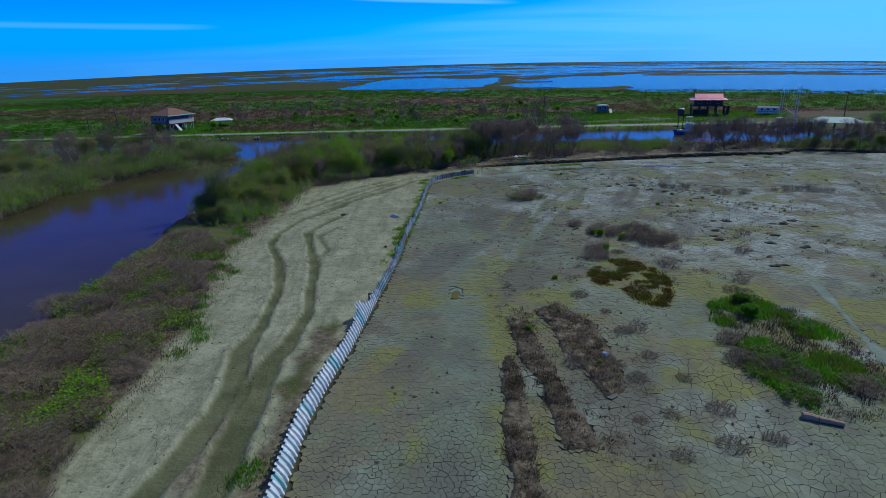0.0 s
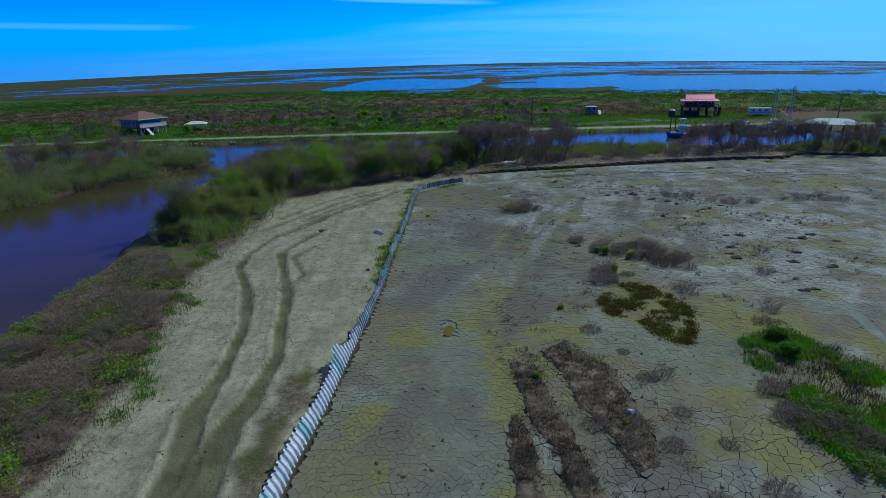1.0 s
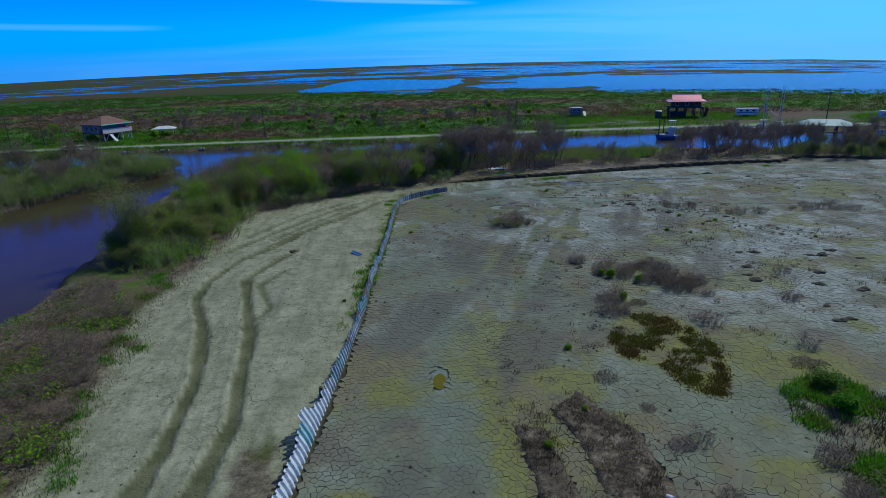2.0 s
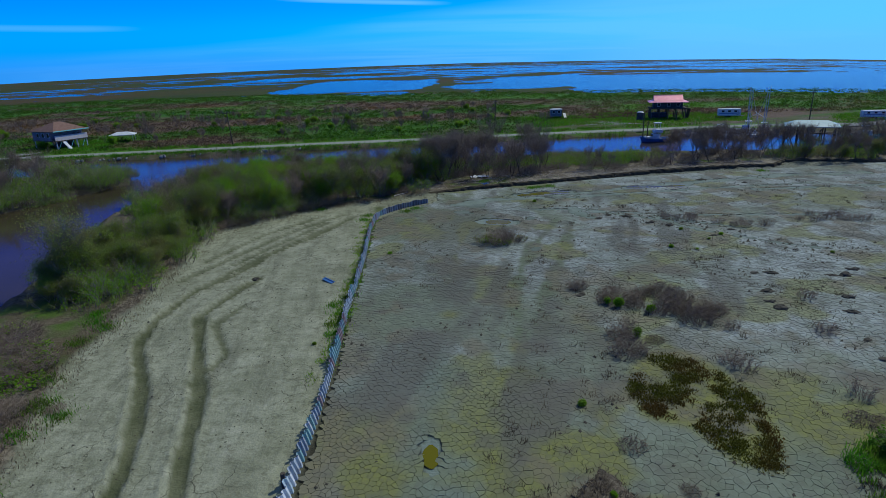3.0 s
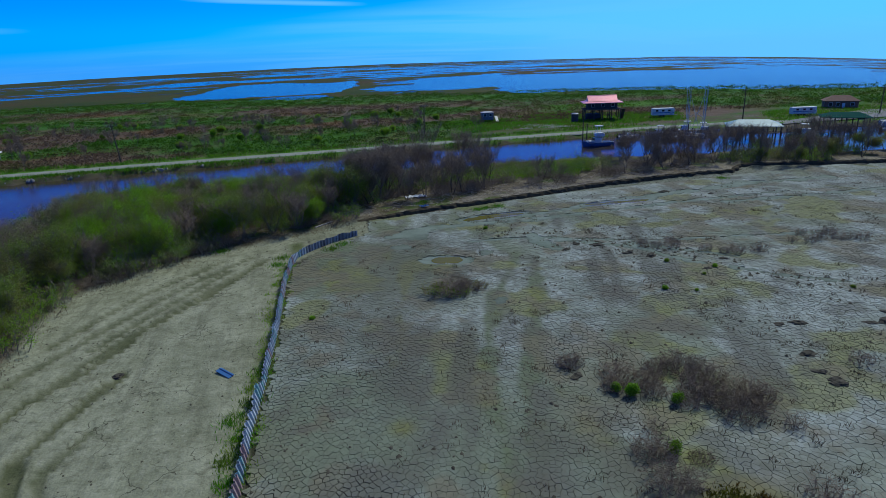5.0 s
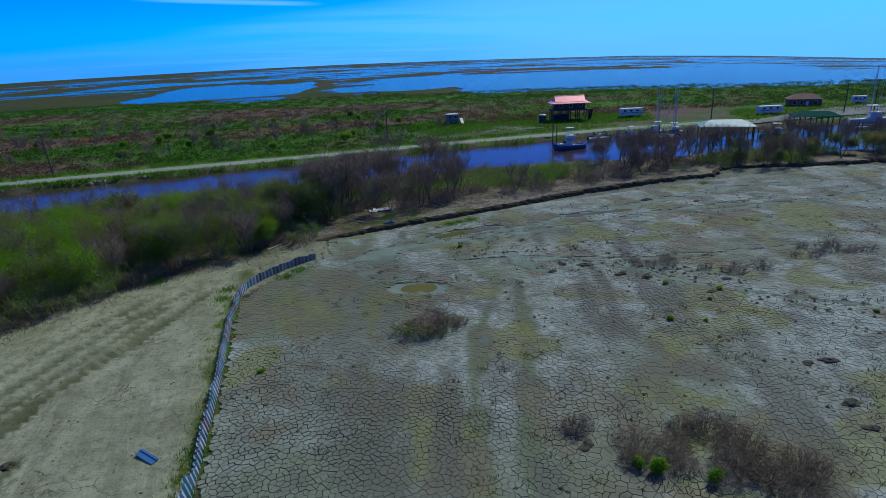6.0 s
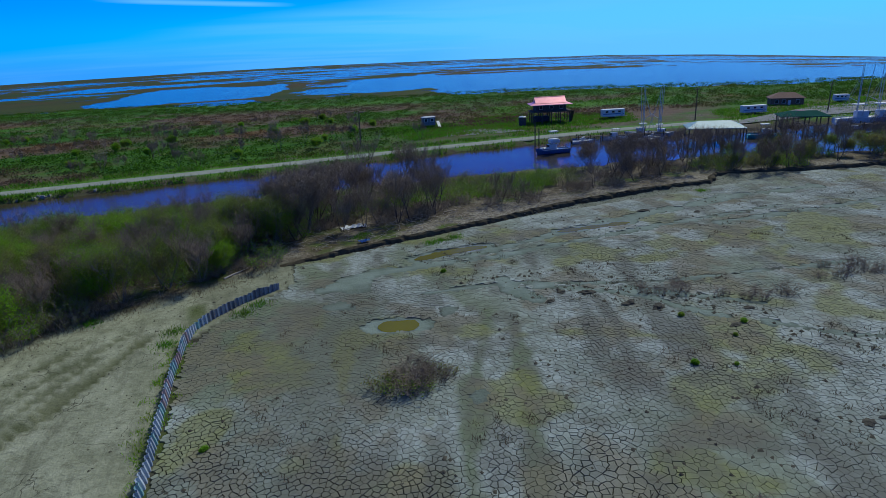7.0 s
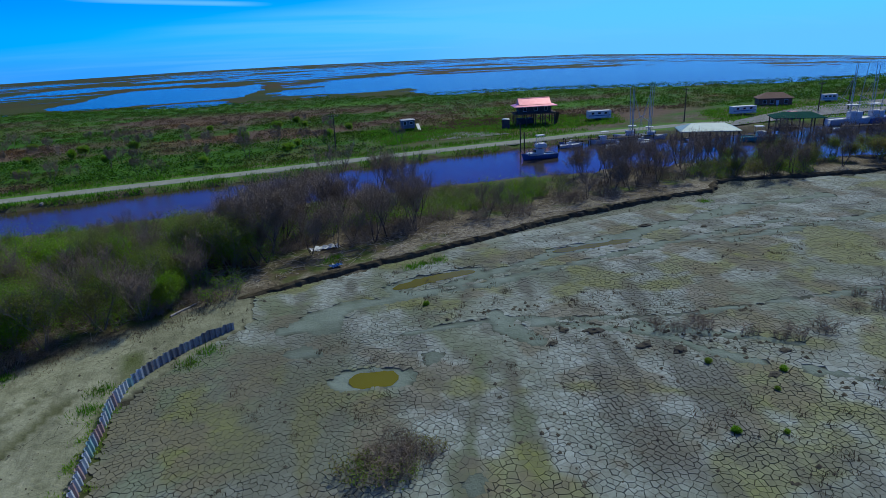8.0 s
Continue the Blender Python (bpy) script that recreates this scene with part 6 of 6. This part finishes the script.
for x, y, h, l in ((-41.2, 197.3, 9.5, -3), (37, 203, 9, 2), (-117, 199, 9, 1), (-107, 199, 9.5, -2), (130, 186, 9, 0), (-190, 198, 9, 0), (168, 175, 8, 1), (176, 172, 8, 0)):
    utility_pole(x, y, h, 5, l)

# stone revetment on the far bank
rnd = random.Random(77)
stones = []
for i in range(3):
    bm = bmesh.new()
    bmesh.ops.create_icosphere(bm, subdivisions=2, radius=0.5)
    for vt in bm.verts:
        vt.co *= 1 + 0.4 * noise.noise(vt.co * 2.5 + Vector((i * 9.1, 0, 0)))
    me = bpy.data.meshes.new("riprap_stone")
    bm.to_mesh(me)
    bm.free()
    me.materials.append(M_STONE)
    stones.append(me)
rip = tagged(new("riprap"), "grey stone revetment along the canal bank", "riprap", kind="structure")
for i in range(180):
    x = rnd.uniform(-72, -18) if i < 140 else rnd.uniform(-130, -72)
    ob = new("riprap_stone", stones[i % 3])
    ob.parent = rip
    y = float(np.interp(x, [-122, -83, -28, 10], [179, 183, 185, 185])) + rnd.uniform(-0.6, 1.6)
    k = rnd.uniform(0.5, 1.3)
    ob.matrix_basis = pose(x, y, WATER_Z + 0.1 + 0.35 * max(0, rnd.random()), rnd.uniform(0, 90), 0, rnd.uniform(0, 360)) @ Matrix.Diagonal((k, k * 0.8, k * 0.7, 1))

# ---- litter and driftwood ----
M_DRIFT = worn("bleached_driftwood", (0.30, 0.26, 0.22), (0.45, 0.40, 0.35), 3.0, 0.9, 0, 0.3, 0.1)
M_LOG = worn("brown_log", (0.26, 0.17, 0.12), (0.40, 0.28, 0.20), 3.0, 0.9, 0, 0.5, 0.1)
M_ORANGE = worn("orange_plastic", (0.55, 0.18, 0.03), (0.62, 0.24, 0.05), 2.0, 0.5, 0, 0, 0.4)


def log(label, a, b, r, mat):
    t = thing("log", label, "log", at=pose(a[0], a[1], ground_z(*a)))
    d = Vector((b[0] - a[0], b[1] - a[1], ground_z(*b) - ground_z(*a)))
    bm, p = bmesh.new(), Vector((0, 0, r * 0.7))
    for i in range(5):
        e = Vector((0, 0, r * 0.7)) + d * (i + 1) / 5 + Vector((random.uniform(-0.06, 0.06), random.uniform(-0.06, 0.06), 0)) * (i < 4)
        rod(p, e, r * (1 - 0.08 * i), r * (1 - 0.08 * (i + 1)), 9, bm)
        p = e
    part("trunk", bm, mat, t)


log("brown fallen log in the herb patch", (21.6, 30.4), (23.5, 29.4), 0.24, M_LOG)
log("bleached driftwood log on the mud shore", (-35.4, 60.5), (-34.0, 62.8), 0.14, M_DRIFT)
log("bleached driftwood log on the mud shore", (-35.0, 49.5), (-33.8, 51.5), 0.12, M_DRIFT)
log("bleached fallen branch under the trees", (2.0, 117.5), (4.5, 119.5), 0.10, M_DRIFT)
log("bleached fallen branch under the trees", (-14, 114.5), (-12, 116.2), 0.09, M_DRIFT)
log("pale stick standing out of dry brush", (25.3, 66.6), (25.5, 67.2), 0.06, M_DRIFT)
tk = thing("bucket", "white plastic bucket lying on the mud ridge", "bucket", at=pose(11.9, 38.4, ground_z(11.9, 38.4) + 0.16, 80, 0, 30))
part("pail", rod((0, 0, -0.18), (0, 0, 0.18), 0.13, 0.16, 16), M_WHITE, tk)
part("rim", rod((0, 0, 0.16), (0, 0, 0.2), 0.175, 0.175, 16), M_WHITE, tk)
tk = thing("crate", "small orange plastic crate on the shore", "crate", at=pose(-22.3, 33.6, ground_z(-22.3, 33.6), 0, 0, 20))
part("shell", box((0.7, 0.45, 0.4), (0, 0, 0.2), 0.04), M_ORANGE, tk)
part("lid", box((0.74, 0.49, 0.08), (0, 0, 0.42), 0.02), M_STRAW, tk)
tk = thing("fallen_sheet", "loose dark metal sheet lying beside the fence", "metal sheet", at=pose(-6.3, 80.5, ground_z(-6.3, 80.5) + 0.12, 6, 4, -50))
part("panel", box((1.6, 0.5, 0.03), (0, 0, 0), 0.005), M_BLUE_HULL, tk)
part("rib", box((1.6, 0.08, 0.08), (0, 0.12, 0.03), 0.01), M_BLUE_HULL, tk)
tk = thing("tarp", "crumpled white plastic sheeting behind the levee", "litter", at=pose(18.6, 129.3, ground_z(18.6, 129.3)))
bm = bmesh.new()
bmesh.ops.create_grid(bm, x_segments=14, y_segments=8, size=0.5)
for vt in bm.verts:
    vt.co = Vector((vt.co.x * 3.4, vt.co.y * 1.3, 0.2 + 0.35 * noise.noise(vt.co * 6)))
part("sheeting", bm, M_WHITE, tk)
tk = thing("tarp", "crumpled blue plastic tarp beside the levee", "litter", at=pose(18.3, 122.2, ground_z(18.3, 122.2)))
bm = bmesh.new()
bmesh.ops.create_grid(bm, x_segments=10, y_segments=6, size=0.5)
for vt in bm.verts:
    vt.co = Vector((vt.co.x * 1.4, vt.co.y * 0.6, 0.25 + 0.25 * noise.noise(vt.co * 7)))
part("sheeting", bm, M_BLUE_HULL, tk)

# ---- dried mud plates of the clay flat ----
def plate_masks(x, y):
    side = np.interp(y, [p[1] for p in FENCE[:14]], [p[0] for p in FENCE[:14]])
    blotch = fbm(x, y, 9, 4, 52)
    frac = 4 * (fbm(x, y, 3.2, 4, 68) - 0.5)
    along = fbm(x * 0.92 - y * 0.40, (x * 0.40 + y * 0.92) * 0.16, 3.0, 4, 69)       # streaks that run with the wheel tracks
    wet = 0.85 * smooth(-line_distance(LANE_WET, x, y) + frac, -2.6, -0.6) * smooth(fbm(x, y, 5, 3, 58), 0.30, 0.55)
    damp, wet = wet * smooth(y, 64, 78), wet * smooth(78 - y, 0, 14)
    olive = np.zeros(np.shape(x))
    for way in LANES_OLIVE:
        olive = np.maximum(olive, smooth(-line_distance(way, x, y) + 0.5 * frac, -1.0, -0.35))
    tread = np.zeros(np.shape(x))
    for way in LANES_PALE:
        tread = np.maximum(tread, smooth(-line_distance(way, x, y) + 0.5 * frac, -1.3, -0.6))
    pale = 0.42 + 0.45 * smooth(fbm(x, y, 3, 5, 57), 0.36, 0.60)
    pale = pale * (0.30 + 0.70 * smooth(x - side + 10 * (blotch - 0.5) + 0.12 * (y - 60), 6, 14))
    pale = np.maximum(pale, 0.85 * smooth(-(x - side), -6.5, -2.0) * smooth(y, 72, 84) * smooth(104 - y, 0, 8) * smooth(fbm(x, y, 4, 3, 53), 0.34, 0.5))
    pale = pale * (1 - 0.7 * np.maximum(wet, damp)) * (1 - 0.75 * olive) * (1 - 0.45 * smooth(62 - y, 0, 16))
    green = np.maximum(0.75 * olive, 0.55 * smooth(fbm(x, y, 12, 3, 54), 0.54, 0.66))
    green = np.maximum(green, 0.55 * smooth(62 - y, 0, 16) * smooth(fbm(x, y, 6, 4, 67), 0.40, 0.58))
    green = np.maximum(green, 0.75 * smooth(30 - x, 0, 9) * smooth(y, 86, 96) * smooth(fbm(x / 0.5, y, 8, 4, 65), 0.38, 0.56))
    yellow = (0.7 + 0.2 * smooth(60 - y, 0, 10)) * smooth(fbm(x, y, 5, 4, 55) + 0.05 * smooth(60 - y, 0, 10), 0.57, 0.66)
    for (a, b), w in (((23.8, 92.6), 1.2), ((58, 103.5), 4.5), ((12, 98), 2.2), ((14.5, 95.8), 1.6), ((24.2, 50.5), 2.5), ((8.0, 58.5), 1.8), ((7.1, 81), 1.4), ((5, 70), 1.5), ((20.5, 44), 2.0), ((9.5, 63), 1.2), ((20, 62.5), 2.2), ((5.4, 56), 1.0)):
        yellow = np.maximum(yellow, 0.85 * smooth(-np.hypot(x - a, y - b) + 3 * (blotch - 0.5), -w, -0.3 * w))
    for way, w in (([(26.2, 92.3), (31.3, 88.9), (36.4, 84.8), (41.5, 80.7)], 0.9), ([(38.8, 105.7), (42.8, 101.7), (52.7, 102.6), (63.9, 103.8)], 1.4), ([(6.6, 77.5), (7.1, 81.3), (7.9, 86.2), (11.1, 98.3)], 0.5)):
        yellow = np.maximum(yellow, 0.8 * smooth(-line_distance(way, x, y) + 0.7 * frac, -w, -0.3 * w))
    yellow = np.maximum(yellow, 0.45 * tread * smooth(64 - y, 0, 14) * smooth(blotch, 0.40, 0.55))
    yellow = np.maximum(yellow, smooth(-signed(MOSS, x, y) + 2 * (blotch - 0.5), -0.9, 0.3))
    shrubs = smooth(-np.hypot((x - 21.5) / 8, (y - 66) / 9), -1.1, -0.6)
    brown = np.maximum(0.75 * shrubs * smooth(blotch, 0.4, 0.6), 0.70 * smooth(fbm(x, y, 3.5, 4, 56), 0.56, 0.66))
    brown = np.maximum(brown, 0.8 * smooth(-signed(LITTER, x, y), -0.5, 0.8) * smooth(fbm(x, y, 2.0, 4, 64), 0.40, 0.56))
    brown = np.maximum(brown, 0.7 * smooth(-np.hypot((x - 15) / 4.5, (y - 36) / 13), -1.2, -0.5) * smooth(fbm(x, y, 2.4, 4, 59), 0.46, 0.6))
    brown = np.maximum(brown, 0.75 * smooth(-(x - side), -4.5, -0.8) * smooth(76 - y, 0, 14) * smooth(fbm(x, y, 3, 3, 70), 0.32, 0.5))
    brown = brown * (1 - 0.6 * tread)
    dark = 0.8 * smooth(along, 0.54, 0.66) * smooth(fbm(x, y, 10, 3, 72), 0.40, 0.56)
    dark = np.maximum(dark, 0.6 * smooth(fbm(x, y, 2.2, 4, 73), 0.60, 0.70)) * (1 - 0.7 * tread)
    dark = np.maximum(dark, 0.75 * damp)
    dark = np.maximum(dark, 0.5 * smooth(-line_distance(LANE_WET, x, y) + 2 * frac, -6.5, -2.0) * smooth(y, 78, 90))
    return dict(pale=pale, green=green, yellow=yellow, brown=brown, wet=wet, dark=dark)


def build_plates():
    rng = np.random.default_rng(17)
    step = 0.385
    cells = {}
    x0, y0, nx, ny = -9.0, 21.0, 290, 262
    gx, gy = np.meshgrid(np.arange(nx), np.arange(ny), indexing="ij")
    sx = x0 + step * (gx + 0.5 * (gy % 2)) + rng.uniform(-0.42, 0.42, gx.shape) * step
    sy = y0 + step * gy + rng.uniform(-0.42, 0.42, gx.shape) * step
    # plates are small beside the fence, large out on the flat
    keep = 0.84 - 0.30 * smooth(-np.hypot((sx - 15) / 7, (sy - 30) / 12), -1.2, -0.7) + 0.25 * smooth(15 - sx, -6, 8) + 0.7 * (fbm(sx, sy, 7, 3, 61) - 0.5)
    stay = rng.uniform(0, 1, gx.shape) < np.clip(keep, 0.52, 1.0)
    for i in range(nx):
        for j in range(ny):
            if stay[i, j]:
                cells[i, j] = (sx[i, j], sy[i, j])
    flat = [(i, j, p) for (i, j), p in cells.items()]
    px, py = np.array([p[0] for _, _, p in flat]), np.array([p[1] for _, _, p in flat])
    g = zones(px, py)
    side = np.interp(py, [p[1] for p in FENCE[:14]], [p[0] for p in FENCE[:14]])
    past_bend = line_distance([(-1.2, 103.5), (1.2, 108), (7.6, 112.5), (9, 119)], px, py)
    behind = (py > 103) & (py > 105 + 0.86 * (px + 0.5)) & (px < 9)
    ok = (g["field"] > 0.9) & (px > side + 0.30) & (g["silt"] < 0.6) & (g["ridge"] < 0.6) & (px < 40 + 0.95 * (py - 30)) & ~behind & (past_bend > 0.6)
    open_w = (0.68 + 0.32 * smooth(py, 56, 80)) * (0.019 + 0.040 * fbm(px, py, 7, 3, 62)) - 0.02 * plate_masks(px, py)["green"]
    verts, faces, single = [], [], []
    for n, (i, j, (cx, cy)) in enumerate(flat):
        if not ok[n]:
            continue
        near = []
        for a in range(i - 2, i + 3):
            for b in range(j - 2, j + 3):
                o = cells.get((a, b))
                if o is not None:
                    near.append(((o[0] - cx) ** 2 + (o[1] - cy) ** 2, o[0], o[1]))
        near.sort()
        poly = [(cx - 1.2, cy - 1.2), (cx + 1.2, cy - 1.2), (cx + 1.2, cy + 1.2), (cx - 1.2, cy + 1.2)]
        reach = 1.7
        for d2, ox, oy in near[1:]:
            if d2 > 4 * reach * reach:
                break
            dx, dy = ox - cx, oy - cy
            wide = 0.45 + 1.1 * abs(math.sin((ox + cx) * 37.1 + (oy + cy) * 17.3))
            lim = 0.5 * d2 - open_w[n] * 0.5 * wide * math.sqrt(d2)
            out = []
            for k in range(len(poly)):
                ax, ay = poly[k - 1]
                bx, by = poly[k]
                da, db = (ax - cx) * dx + (ay - cy) * dy - lim, (bx - cx) * dx + (by - cy) * dy - lim
                if da <= 0:
                    out.append((ax, ay))
                if (da < 0) != (db < 0) and da != db:
                    t = da / (da - db)
                    out.append((ax + t * (bx - ax), ay + t * (by - ay)))
            if len(out) < 3:
                poly = out
                break
            if len(out) != len(poly) or out[0] != poly[-1]:
                reach = math.sqrt(max((a - cx) ** 2 + (b - cy) ** 2 for a, b in out))
            poly = out
        if len(poly) < 3:
            continue
        z = g["z"][n] + rng.uniform(-0.012, 0.012)
        tx, ty = rng.normal(0, 0.012, 2)
        m = len(poly)
        ring = []
        for s, dz in ((1.0, 0.0), (0.99, -0.12)):
            ring += [(cx + (a - cx) * s, cy + (b - cy) * s, z + dz + tx * (a - cx) + ty * (b - cy)) for a, b in poly]
        fs = [tuple(range(m))]
        fs += [(k, m + k, m + (k + 1) % m, (k + 1) % m) for k in range(m)]
        if 8 < cx < 14 and 73 < cy < 80 and len(single) < 300:
            single.append((cx, cy, z, ring, fs))
            continue
        o = len(verts)
        verts += ring
        faces += [tuple(o + q for q in f) for f in fs]
    base = tagged(new("dried_mud"), "cracked grey mud plates of the drained flat", "mud", kind="structure")
    names = ("pale", "green", "yellow", "brown", "wet", "dark")
    me = mesh_of("mud_plates", verts, faces, M_PLATE)
    v = np.array(verts)
    put_attributes(me, plate_masks(v[:, 0], v[:, 1]), names)
    rest = new("mud_plates", me)
    rest.parent = base
    tagged(rest, "cracked dried mud plates", kind="stuff")
    for cx, cy, z, ring, fs in single:
        me = mesh_of("mud_plate", [(a - cx, b - cy, c - z) for a, b, c in ring], fs, M_PLATE)
        q = np.array(ring)
        put_attributes(me, plate_masks(q[:, 0], q[:, 1]), names)
        ob = new("mud_plate", me)
        ob.parent = base
        ob.location = (cx, cy, z)


build_plates()
